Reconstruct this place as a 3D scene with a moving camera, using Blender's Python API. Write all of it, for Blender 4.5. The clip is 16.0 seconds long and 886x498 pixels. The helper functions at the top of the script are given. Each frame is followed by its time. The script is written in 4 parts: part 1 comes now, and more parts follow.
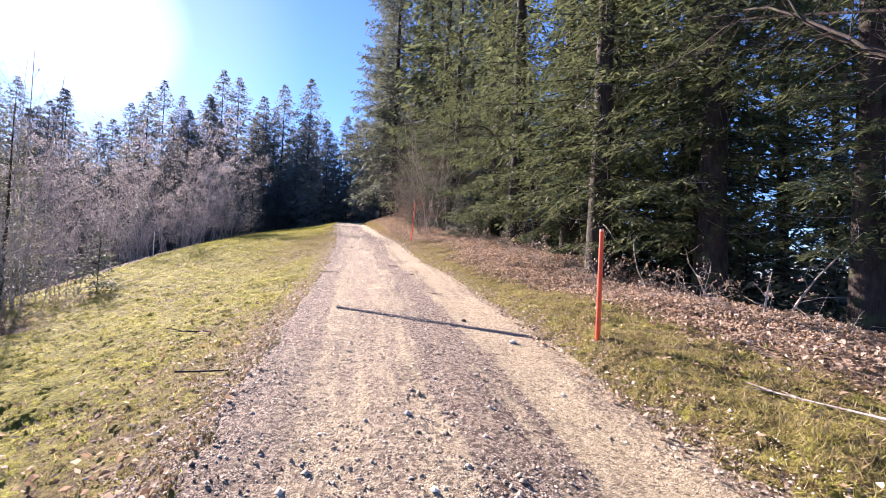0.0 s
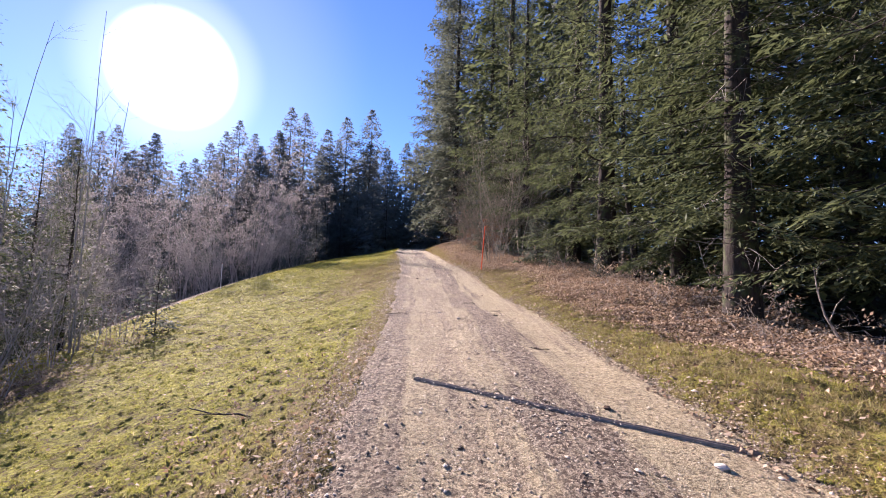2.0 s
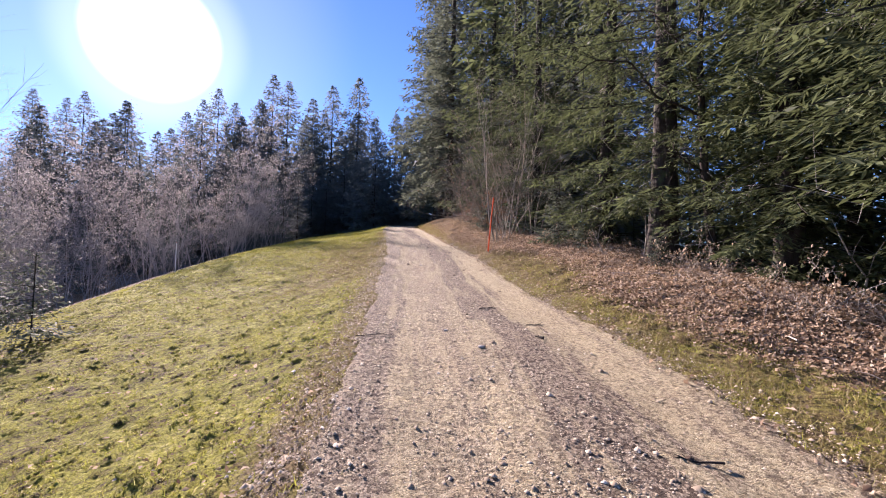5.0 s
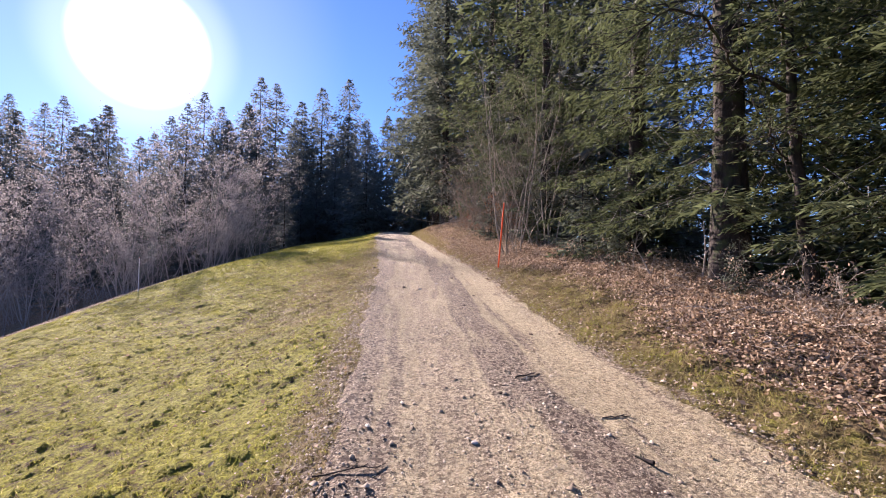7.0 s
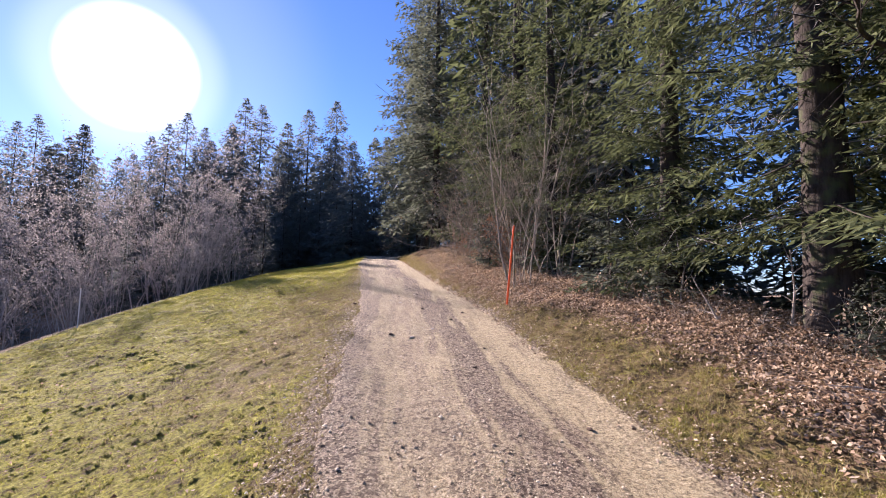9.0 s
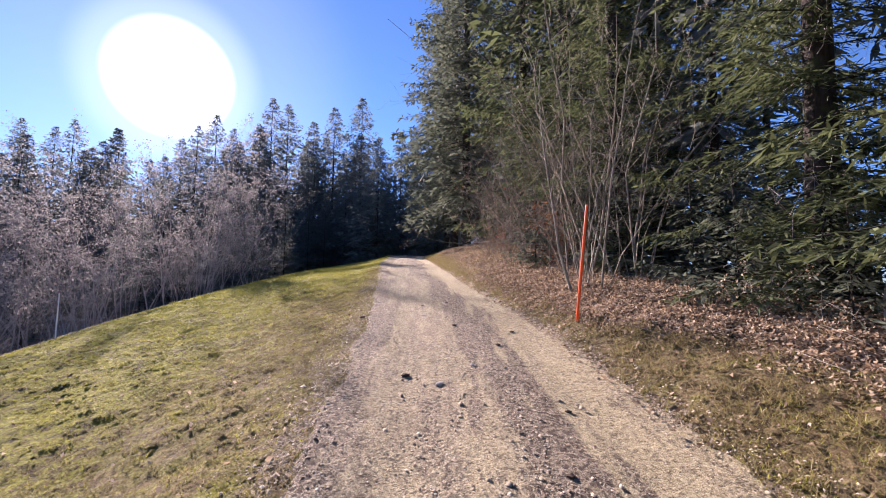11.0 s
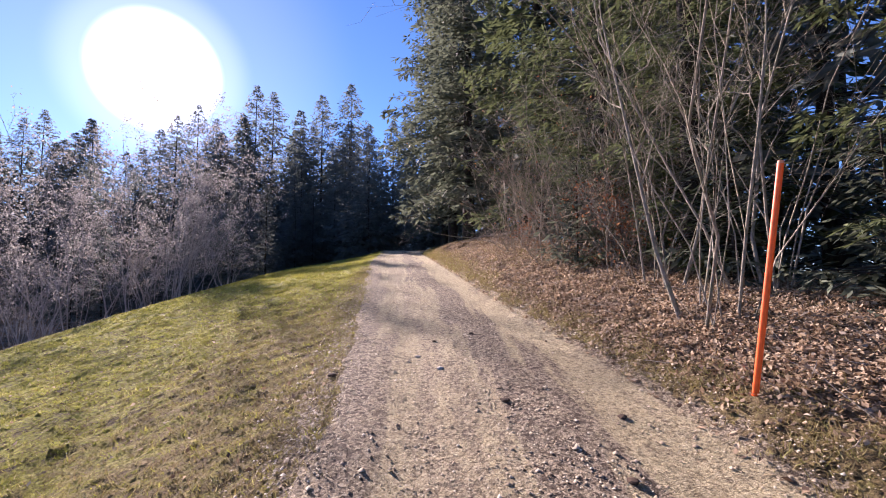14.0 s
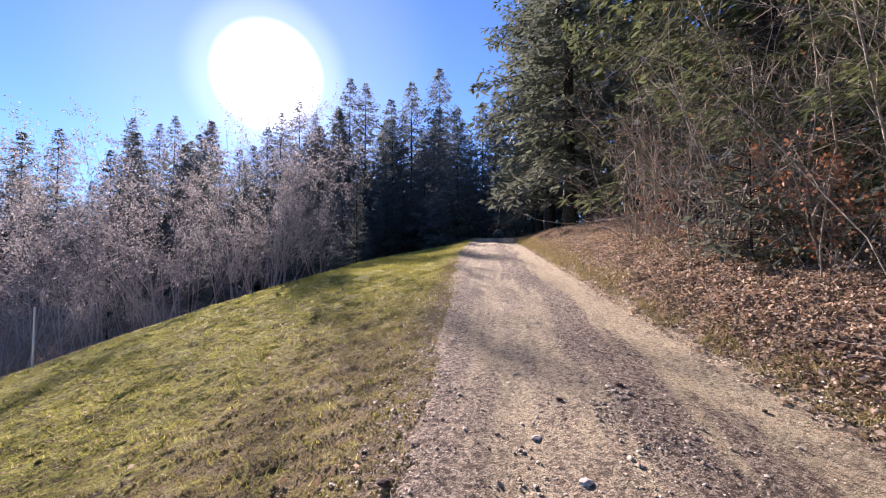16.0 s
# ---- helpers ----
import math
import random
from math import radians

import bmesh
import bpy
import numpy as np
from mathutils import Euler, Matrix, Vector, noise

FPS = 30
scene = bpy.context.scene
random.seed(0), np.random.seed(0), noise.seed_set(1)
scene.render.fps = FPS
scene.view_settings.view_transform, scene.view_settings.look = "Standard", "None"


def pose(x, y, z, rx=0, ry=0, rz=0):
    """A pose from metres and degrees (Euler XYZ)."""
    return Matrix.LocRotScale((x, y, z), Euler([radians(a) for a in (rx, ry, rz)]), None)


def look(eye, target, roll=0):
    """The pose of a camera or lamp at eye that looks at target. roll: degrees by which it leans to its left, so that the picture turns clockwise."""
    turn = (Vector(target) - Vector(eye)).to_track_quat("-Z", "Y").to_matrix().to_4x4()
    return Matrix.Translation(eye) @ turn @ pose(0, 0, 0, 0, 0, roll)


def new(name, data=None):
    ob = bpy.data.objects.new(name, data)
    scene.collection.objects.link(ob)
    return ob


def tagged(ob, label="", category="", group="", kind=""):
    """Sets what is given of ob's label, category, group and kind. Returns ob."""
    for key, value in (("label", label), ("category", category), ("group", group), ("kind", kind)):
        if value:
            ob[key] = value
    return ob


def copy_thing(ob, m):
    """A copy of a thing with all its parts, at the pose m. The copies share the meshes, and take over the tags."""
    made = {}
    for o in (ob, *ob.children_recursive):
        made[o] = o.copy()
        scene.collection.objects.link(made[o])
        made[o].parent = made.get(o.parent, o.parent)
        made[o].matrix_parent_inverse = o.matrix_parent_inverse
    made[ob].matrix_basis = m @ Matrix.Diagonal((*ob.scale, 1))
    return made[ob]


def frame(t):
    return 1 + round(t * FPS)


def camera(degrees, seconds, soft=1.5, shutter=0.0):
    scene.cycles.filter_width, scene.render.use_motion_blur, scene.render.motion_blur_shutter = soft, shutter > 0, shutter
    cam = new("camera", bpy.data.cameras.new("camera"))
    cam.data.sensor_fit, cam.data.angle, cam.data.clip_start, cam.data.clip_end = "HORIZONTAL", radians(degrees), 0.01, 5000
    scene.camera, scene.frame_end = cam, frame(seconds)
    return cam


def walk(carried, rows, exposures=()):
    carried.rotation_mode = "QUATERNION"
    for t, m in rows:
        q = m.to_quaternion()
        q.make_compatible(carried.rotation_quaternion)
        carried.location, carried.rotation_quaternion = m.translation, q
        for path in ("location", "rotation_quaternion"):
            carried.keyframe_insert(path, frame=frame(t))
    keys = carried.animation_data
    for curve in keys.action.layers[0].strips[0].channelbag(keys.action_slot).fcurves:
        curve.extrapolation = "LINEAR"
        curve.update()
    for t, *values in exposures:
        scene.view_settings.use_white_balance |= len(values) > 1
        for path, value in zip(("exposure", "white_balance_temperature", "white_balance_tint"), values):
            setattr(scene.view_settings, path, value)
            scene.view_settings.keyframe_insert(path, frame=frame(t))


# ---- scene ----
cam = camera(91.8, 16.0, soft=1.0)
PATH = [
    (0, (0.07, 1.749, 0.78), (0.431, 3.715, 0.842), 2.4),
    (0.5, (0.013, 2.231, 0.84), (0.099, 4.227, 0.928), 3.3),
    (1, (-0.187, 2.693, 0.919), (-0.21, 4.688, 1.056), 2.7),
    (1.5, (-0.3, 3.196, 0.963), (-0.271, 5.19, 1.117), 2.9),
    (2, (-0.246, 3.787, 1.076), (-0.157, 5.778, 1.237), 1.7),
    (2.5, (-0.355, 4.344, 1.155), (-0.254, 6.335, 1.321), 0.9),
    (3, (-0.373, 4.892, 1.186), (-0.255, 6.881, 1.358), 0.6),
    (3.5, (-0.318, 5.469, 1.29), (-0.201, 7.459, 1.457), 0.4),
    (3.7, (-0.323, 5.731, 1.279), (-0.209, 7.722, 1.437), 0.4),
    (5.8, (-0.301, 8.733, 1.608), (-0.15, 10.727, 1.634), 2.4),
    (6, (-0.266, 8.981, 1.704), (-0.11, 10.975, 1.731), 1.1),
    (6.5, (-0.3, 9.527, 1.748), (-0.14, 11.521, 1.785), 0.1),
    (7, (-0.4, 10.059, 1.807), (-0.234, 12.051, 1.88), 0.9),
    (7.5, (-0.342, 10.698, 1.9), (-0.16, 12.688, 1.985), 0.8),
    (8, (-0.429, 11.313, 1.952), (-0.228, 13.302, 2.037), 1.3),
    (8.5, (-0.468, 11.858, 2.01), (-0.244, 13.841, 2.134), 2.7),
    (9, (-0.428, 12.417, 2.113), (-0.205, 14.397, 2.296), 0.9),
    (9.2, (-0.465, 12.673, 2.095), (-0.262, 14.654, 2.277), 0.7),
    (11.3, (-0.27, 15.993, 2.36), (-0.184, 17.983, 2.54), 0.7),
    (11.5, (-0.28, 16.276, 2.432), (-0.18, 18.265, 2.615), 0.1),
    (12, (-0.407, 16.887, 2.493), (-0.33, 18.878, 2.672), 0.4),
    (12.5, (-0.471, 17.471, 2.544), (-0.377, 19.461, 2.72), 0.1),
    (13, (-0.437, 18.024, 2.643), (-0.334, 20.012, 2.832), -1.2),
    (13.5, (-0.528, 18.628, 2.702), (-0.412, 20.617, 2.877), -0.0),
    (14, (-0.523, 19.183, 2.701), (-0.399, 21.174, 2.846), -0.1),
    (14.5, (-0.498, 19.731, 2.773), (-0.364, 21.724, 2.874), -1.9),
    (15, (-0.643, 20.281, 2.894), (-0.521, 22.276, 2.952), -0.6),
    (15.5, (-0.651, 20.866, 2.92), (-0.764, 22.862, 2.975), -0.3),
    (16, (-0.71, 21.44, 2.973), (-1.001, 23.417, 3.053), 0.2),
]
walk(cam, [(t, look(eye, target, roll)) for t, eye, target, roll in PATH], ((0, 2.36, 5950, 31), (0.7, 1.94, 5950, 31), (16, 1.9, 5950, 31)))

# ---- world, sun ----
SUN_AZ, SUN_EL = -30.9, 22.4
world = bpy.data.worlds.new("sky")
scene.world = world
world.use_nodes = True
wn = world.node_tree.nodes
sky = wn.new("ShaderNodeTexSky")
sky.sky_type, sky.sun_disc = "NISHITA", False
sky.sun_elevation, sky.sun_rotation = radians(SUN_EL), radians(SUN_AZ)
sky.altitude, sky.air_density, sky.dust_density, sky.ozone_density = 700, 1.0, 0.10, 7.0
world.node_tree.links.new(sky.outputs[0], wn["Background"].inputs[0])
wn["Background"].inputs[1].default_value = 0.055
SUN_WAY = Vector((math.sin(radians(SUN_AZ)) * math.cos(radians(SUN_EL)), math.cos(radians(SUN_AZ)) * math.cos(radians(SUN_EL)), math.sin(radians(SUN_EL))))
# white glow painted into the sky round the sun for its overexposed bloom
toward = wn.new("ShaderNodeVectorMath")
toward.operation = "DOT_PRODUCT"
toward.inputs[1].default_value = SUN_WAY
world.node_tree.links.new(wn.new("ShaderNodeTexCoord").outputs["Generated"], toward.inputs[0])
sun_bloom = wn.new("ShaderNodeValToRGB")
sun_bloom.color_ramp.interpolation = "EASE"
spans = ((22.0, (0.0, 0.0, 0.0)), (9.6, (0.026, 0.021, 0.027)), (6.4, (0.085, 0.078, 0.085)), (5.5, (0.26, 0.25, 0.25)), (4.4, (1.0, 0.98, 0.96)))
stops = sun_bloom.color_ramp.elements
while len(stops) < len(spans):
    stops.new(0.5)
for stop, (angle, shade) in zip(stops, spans):
    stop.position, stop.color = (math.cos(radians(angle)) - 0.9) / 0.1, (*shade, 1)
span = wn.new("ShaderNodeMapRange")
span.inputs["From Min"].default_value, span.inputs["From Max"].default_value = 0.9, 1.0
world.node_tree.links.new(toward.outputs["Value"], span.inputs["Value"])
world.node_tree.links.new(span.outputs[0], sun_bloom.inputs[0])
glare, both = wn.new("ShaderNodeBackground"), wn.new("ShaderNodeAddShader")
glare.inputs[1].default_value = 1.1
world.node_tree.links.new(sun_bloom.outputs[0], glare.inputs[0])
world.node_tree.links.new(wn["Background"].outputs[0], both.inputs[0])
world.node_tree.links.new(glare.outputs[0], both.inputs[1])
world.node_tree.links.new(both.outputs[0], wn["World Output"].inputs[0])
sun = new("sun", bpy.data.lights.new("sun", "SUN"))
sun.data.energy, sun.data.angle, sun.data.color = 5.0, radians(0.55), (1.0, 0.87, 0.70)
sun.matrix_world = look(SUN_WAY * 100, (0, 0, 0))


# ---- materials ----
class Mat:
    """A node material with a principled shader, and short ways to add nodes."""

    def __init__(self, name, rough=0.8, spec=0.3):
        self.m = bpy.data.materials.new(name)
        self.m.use_nodes = True
        self.t = self.m.node_tree
        self.p = self.t.nodes["Principled BSDF"]
        self.p.inputs["Roughness"].default_value = rough
        self.p.inputs["Specular IOR Level"].default_value = spec
        self.pos = self.node("ShaderNodeNewGeometry").outputs["Position"]

    def node(self, kind, **props):
        n = self.t.nodes.new(kind)
        for k, v in props.items():
            setattr(n, k, v)
        return n

    def link(self, a, b):
        self.t.links.new(a, b)

    def noise(self, scale, detail=4.0, rough=0.55, stretch=None):
        n = self.node("ShaderNodeTexNoise")
        n.inputs["Scale"].default_value, n.inputs["Detail"].default_value, n.inputs["Roughness"].default_value = scale, detail, rough
        if stretch:
            mp = self.node("ShaderNodeMapping")
            mp.inputs["Scale"].default_value = stretch
            self.link(self.pos, mp.inputs[0])
            self.link(mp.outputs[0], n.inputs["Vector"])
        else:
            self.link(self.pos, n.inputs["Vector"])
        return n.outputs["Fac"]

    def cells(self, scale, feature="F1"):
        n = self.node("ShaderNodeTexVoronoi", feature=feature)
        n.inputs["Scale"].default_value = scale
        self.link(self.pos, n.inputs["Vector"])
        return n

    def ramp(self, fac, stops):
        r = self.node("ShaderNodeValToRGB")
        e = r.color_ramp.elements
        while len(e) < len(stops):
            e.new(0.5)
        for el, (at, col) in zip(e, stops):
            el.position, el.color = at, (*col, 1) if len(col) == 3 else col
        self.link(fac, r.inputs[0])
        return r.outputs[0]

    def mix(self, fac, a, b, blend="MIX"):
        n = self.node("ShaderNodeMix", data_type="RGBA", blend_type=blend)
        for sock, v in ((n.inputs[0], fac), (n.inputs[6], a), (n.inputs[7], b)):
            if isinstance(v, (int, float)):
                sock.default_value = v
            elif isinstance(v, tuple):
                sock.default_value = (*v, 1)
            else:
                self.link(v, sock)
        return n.outputs[2]

    def math(self, op, a, b=0.0, clamp=False):
        n = self.node("ShaderNodeMath", operation=op, use_clamp=clamp)
        for sock, v in ((n.inputs[0], a), (n.inputs[1], b)):
            if isinstance(v, (int, float)):
                sock.default_value = v
            else:
                self.link(v, sock)
        return n.outputs[0]

    def attr(self, name):
        return self.node("ShaderNodeAttribute", attribute_name=name).outputs["Fac"]

    def island(self):
        return self.node("ShaderNodeNewGeometry").outputs["Random Per Island"]

    def each(self):
        return self.node("ShaderNodeObjectInfo").outputs["Random"]

    def bump(self, height, strength=0.5, distance=0.02):
        n = self.node("ShaderNodeBump")
        n.inputs["Strength"].default_value, n.inputs["Distance"].default_value = strength, distance
        self.link(height, n.inputs["Height"])
        self.link(n.outputs[0], self.p.inputs["Normal"])

    def color(self, c):
        if isinstance(c, tuple):
            self.p.inputs["Base Color"].default_value = (*c, 1)
        else:
            self.link(c, self.p.inputs["Base Color"])

    def thin(self, c, share):
        """Lets a share of the light through a thin leaf."""
        tr = self.node("ShaderNodeBsdfTranslucent")
        if isinstance(c, tuple):
            tr.inputs[0].default_value = (*c, 1)
        else:
            self.link(c, tr.inputs[0])
        mx = self.node("ShaderNodeMixShader")
        mx.inputs[0].default_value = share
        self.link(self.p.outputs[0], mx.inputs[1])
        self.link(tr.outputs[0], mx.inputs[2])
        self.link(mx.outputs[0], self.t.nodes["Material Output"].inputs[0])


def mat_ground():
    m = Mat("meadow_soil", 0.95, 0.1)
    big, mid, tuft, fine = m.noise(0.35, 5), m.noise(2.2, 5, 0.65), m.noise(11, 6, 0.78), m.noise(26, 5, 0.8)
    clump = m.noise(5.5, 5, 0.7)
    blend = m.math("ADD", m.math("ADD", m.math("MULTIPLY", big, 0.15), m.math("MULTIPLY", clump, 0.35)), m.math("ADD", m.math("MULTIPLY", mid, 0.2), m.math("MULTIPLY", tuft, 0.3)))
    grass = m.ramp(blend, ((0.40, (0.085, 0.06, 0.036)), (0.44, (0.21, 0.165, 0.065)), (0.48, (0.29, 0.28, 0.046)), (0.55, (0.43, 0.42, 0.065)), (0.61, (0.58, 0.52, 0.17))))
    grass = m.mix(m.ramp(fine, ((0.41, (1,) * 3), (0.54, (0,) * 3))), grass, m.mix(0.6, grass, (0.05, 0.045, 0.018)))
    straw = m.ramp(blend, ((0.36, (0.075, 0.05, 0.03)), (0.45, (0.20, 0.145, 0.075)), (0.54, (0.33, 0.25, 0.13)), (0.66, (0.46, 0.37, 0.22))))
    straw = m.mix(m.ramp(fine, ((0.36, (1,) * 3), (0.56, (0,) * 3))), straw, m.mix(0.8, straw, (0.04, 0.028, 0.018)))
    grass = m.mix(m.ramp(m.math("ADD", m.attr("dry"), m.math("MULTIPLY", m.math("SUBTRACT", m.noise(3.3, 5, 0.7), 0.5), 1.6)), ((0.3, (0,) * 3), (0.75, (1,) * 3))), grass, straw)
    leaf = m.cells(36)
    litter = m.ramp(leaf.outputs["Color"], ((0.1, (0.05, 0.032, 0.022)), (0.4, (0.24, 0.17, 0.11)), (0.75, (0.43, 0.32, 0.215)), (1.0, (0.62, 0.50, 0.36))))
    litter = m.mix(m.ramp(mid, ((0.35, (0, 0, 0)), (0.7, (1, 1, 1)))), m.mix(0.35, litter, (0.04, 0.027, 0.018)), litter)
    wob = m.math("ADD", m.attr("litter"), m.math("MULTIPLY", m.math("SUBTRACT", mid, 0.5), 0.9))
    c = m.mix(m.ramp(wob, ((0.36, (0, 0, 0)), (0.66, (1, 1, 1)))), grass, litter)
    grit = m.cells(48)
    stones = m.ramp(grit.outputs["Color"], ((0.1, (0.07, 0.052, 0.038)), (0.5, (0.24, 0.185, 0.135)), (0.95, (0.58, 0.49, 0.38))))
    thrown = m.math("ADD", m.attr("stony"), m.math("MULTIPLY", m.math("SUBTRACT", m.noise(7, 5, 0.75), 0.5), 1.8))
    m.color(m.mix(m.ramp(thrown, ((0.45, (0, 0, 0)), (0.62, (1, 1, 1)))), c, stones))
    m.bump(m.math("ADD", m.math("MULTIPLY", fine, 0.5), m.math("MULTIPLY", tuft, 0.9)), 1.0, 0.2)
    return m.m


def mat_road():
    m = Mat("gravel", 0.92, 0.15)
    u = m.attr("across")
    big, mid, fine = m.noise(0.5, 4), m.noise(3.0, 5, 0.65), m.noise(60, 3, 0.7)
    streak = m.noise(2.0, 4, 0.6, (2.2, 0.16, 1.0))
    small, coarse = m.cells(84), m.cells(32)
    uu = m.math("ADD", u, m.math("MULTIPLY", m.math("SUBTRACT", streak, 0.5), 0.55))
    # wheel tracks run pale and worn, the strips between them are coarse and dark
    worn = m.ramp(uu, ((0.0, (0.0,) * 3), (0.14, (0.25,) * 3), (0.22, (0.95,) * 3), (0.34, (0.35,) * 3), (0.45, (0.95,) * 3), (0.52, (0.08,) * 3), (0.64, (0.02,) * 3), (0.72, (1.0,) * 3), (0.88, (0.9,) * 3), (1.0, (0.2,) * 3)))
    worn = m.math("ADD", worn, m.math("MULTIPLY", m.math("SUBTRACT", m.noise(5.0, 6, 0.78), 0.5), 1.6), True)
    pale = m.ramp(m.noise(9, 5, 0.7), ((0.3, (0.54, 0.43, 0.235)), (0.6, (0.70, 0.59, 0.35)), (0.8, (0.80, 0.70, 0.455))))
    dark = m.ramp(small.outputs["Color"], ((0.15, (0.05, 0.038, 0.028)), (0.4, (0.25, 0.19, 0.13)), (0.7, (0.50, 0.405, 0.285)), (0.95, (0.72, 0.62, 0.46))))
    dark = m.mix(0.2, dark, m.ramp(coarse.outputs["Color"], ((0.1, (0.12, 0.09, 0.07)), (0.9, (0.5, 0.43, 0.36)))))
    speck = m.ramp(small.outputs["Color"], ((0.1, (0.20, 0.15, 0.09)), (0.45, (0.55, 0.455, 0.285)), (0.9, (0.84, 0.76, 0.54))))
    pale = m.mix(0.5, pale, speck)
    c = m.mix(worn, dark, pale)
    c = m.mix(m.ramp(big, ((0.35, (0.0,) * 3), (0.7, (0.35,) * 3))), c, m.mix(0.5, c, (0.30, 0.20, 0.13)))
    c = m.mix(m.ramp(fine, ((0.3, (0.45,) * 3), (0.55, (0.0,) * 3))), c, m.mix(0.6, c, (0.09, 0.065, 0.05)))
    m.color(c)
    grit = m.noise(25, 6, 0.8)
    c = m.mix(m.ramp(grit, ((0.40, (1.0,) * 3), (0.5, (0.0,) * 3))), c, m.mix(0.72, c, (0.07, 0.054, 0.038)))
    c = m.mix(m.ramp(grit, ((0.58, (0.0,) * 3), (0.72, (0.55,) * 3))), c, (0.78, 0.70, 0.54))
    m.color(c)
    c = m.mix(m.math("MULTIPLY", m.ramp(coarse.outputs["Color"], ((0.30, (0.9,) * 3), (0.37, (0.0,) * 3))), m.math("SUBTRACT", 1.0, m.math("MULTIPLY", worn, 0.8))), c, (0.085, 0.06, 0.045))
    m.color(c)
    h = m.math("ADD", m.math("MULTIPLY", small.outputs["Distance"], -0.35), m.math("ADD", m.math("MULTIPLY", grit, 1.0), m.math("MULTIPLY", mid, 0.8)))
    m.bump(h, 1.0, 0.05)
    return m.m


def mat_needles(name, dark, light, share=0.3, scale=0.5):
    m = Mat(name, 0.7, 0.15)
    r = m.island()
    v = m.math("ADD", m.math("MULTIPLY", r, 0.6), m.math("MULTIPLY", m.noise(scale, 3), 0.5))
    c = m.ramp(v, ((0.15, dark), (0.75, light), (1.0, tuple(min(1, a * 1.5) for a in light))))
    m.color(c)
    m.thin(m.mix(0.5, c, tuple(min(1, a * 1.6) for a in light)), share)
    return m.m


def mat_bark(name, dark, light, scale=14, moss=None):
    m = Mat(name, 0.9, 0.15)
    n = m.noise(scale, 6, 0.7, (1, 1, 0.25))
    c = m.ramp(n, ((0.3, dark), (0.55, light), (0.75, tuple(min(1, a * 1.5) for a in light))))
    if moss:
        c = m.mix(m.ramp(m.noise(3.5, 4), ((0.52, (0,) * 3), (0.66, (0.8,) * 3))), c, moss)
    m.color(c)
    m.bump(n, 0.8, 0.03)
    return m.m


def mat_leaves(name, stops, share=0.25, rough=0.7):
    m = Mat(name, rough, 0.25)
    c = m.ramp(m.island(), stops)
    m.color(c)
    m.thin(c, share)
    return m.m


def mat_plain(name, base, rough, spec=0.4, vary=0.25, scale=20, metal=0.0):
    m = Mat(name, rough, spec)
    n = m.noise(scale, 5, 0.65)
    m.color(m.ramp(n, ((0.3, tuple(a * (1 - vary) for a in base)), (0.7, tuple(min(1, a * (1 + vary)) for a in base)))))
    m.p.inputs["Metallic"].default_value = metal
    m.bump(n, 0.25, 0.004)
    return m.m


M_GROUND, M_ROAD = mat_ground(), mat_road()
M_SPRUCE = mat_needles("spruce_needles", (0.020, 0.029, 0.016), (0.118, 0.14, 0.062), 0.30)
M_FIR = mat_needles("fir_needles", (0.046, 0.058, 0.047), (0.115, 0.13, 0.09), 0.36)
# needles paled towards blue-grey, which puts veiling haze into the colour
M_FAR_HAZED = mat_needles("far_needles_hazed", (0.064, 0.078, 0.074), (0.118, 0.132, 0.118), 0.6, 0.12)
M_BARK = mat_bark("spruce_bark", (0.016, 0.013, 0.011), (0.046, 0.037, 0.031), 14, (0.06, 0.075, 0.03))
M_HAZEL = mat_bark("hazel_bark", (0.115, 0.098, 0.076), (0.30, 0.262, 0.208), 30, (0.13, 0.135, 0.08))
M_TWIG = mat_bark("grey_twigs", (0.14, 0.13, 0.122), (0.36, 0.335, 0.315), 40)
M_DEAD = mat_bark("dead_wood", (0.16, 0.13, 0.10), (0.40, 0.35, 0.29), 25)
M_BLADE = mat_leaves("grass_blades", ((0.0, (0.20, 0.14, 0.06)), (0.2, (0.29, 0.26, 0.06)), (0.5, (0.30, 0.32, 0.045)), (0.85, (0.43, 0.42, 0.075)), (1.0, (0.58, 0.50, 0.24))), 0.45, 0.6)
M_STRAW = mat_leaves("dry_grass", ((0.0, (0.18, 0.13, 0.06)), (0.4, (0.32, 0.25, 0.11)), (0.75, (0.26, 0.24, 0.07)), (1.0, (0.46, 0.38, 0.21))), 0.3, 0.7)
M_LEAF = mat_leaves("dead_leaves", ((0.0, (0.08, 0.05, 0.034)), (0.3, (0.26, 0.175, 0.11)), (0.65, (0.42, 0.31, 0.205)), (1.0, (0.56, 0.45, 0.33))), 0.34, 0.75)
M_RUST = mat_leaves("beech_leaves", ((0.0, (0.16, 0.06, 0.03)), (0.5, (0.28, 0.12, 0.055)), (1.0, (0.40, 0.21, 0.11))), 0.3)
M_BUDS = mat_leaves("withered_leaves", ((0.0, (0.16, 0.145, 0.135)), (0.6, (0.28, 0.26, 0.245)), (1.0, (0.40, 0.38, 0.36))), 0.5)
M_STONE = mat_leaves("road_stones", ((0.0, (0.20, 0.15, 0.10)), (0.5, (0.44, 0.35, 0.24)), (0.85, (0.60, 0.50, 0.36)), (1.0, (0.72, 0.64, 0.50))), 0.0, 0.85)


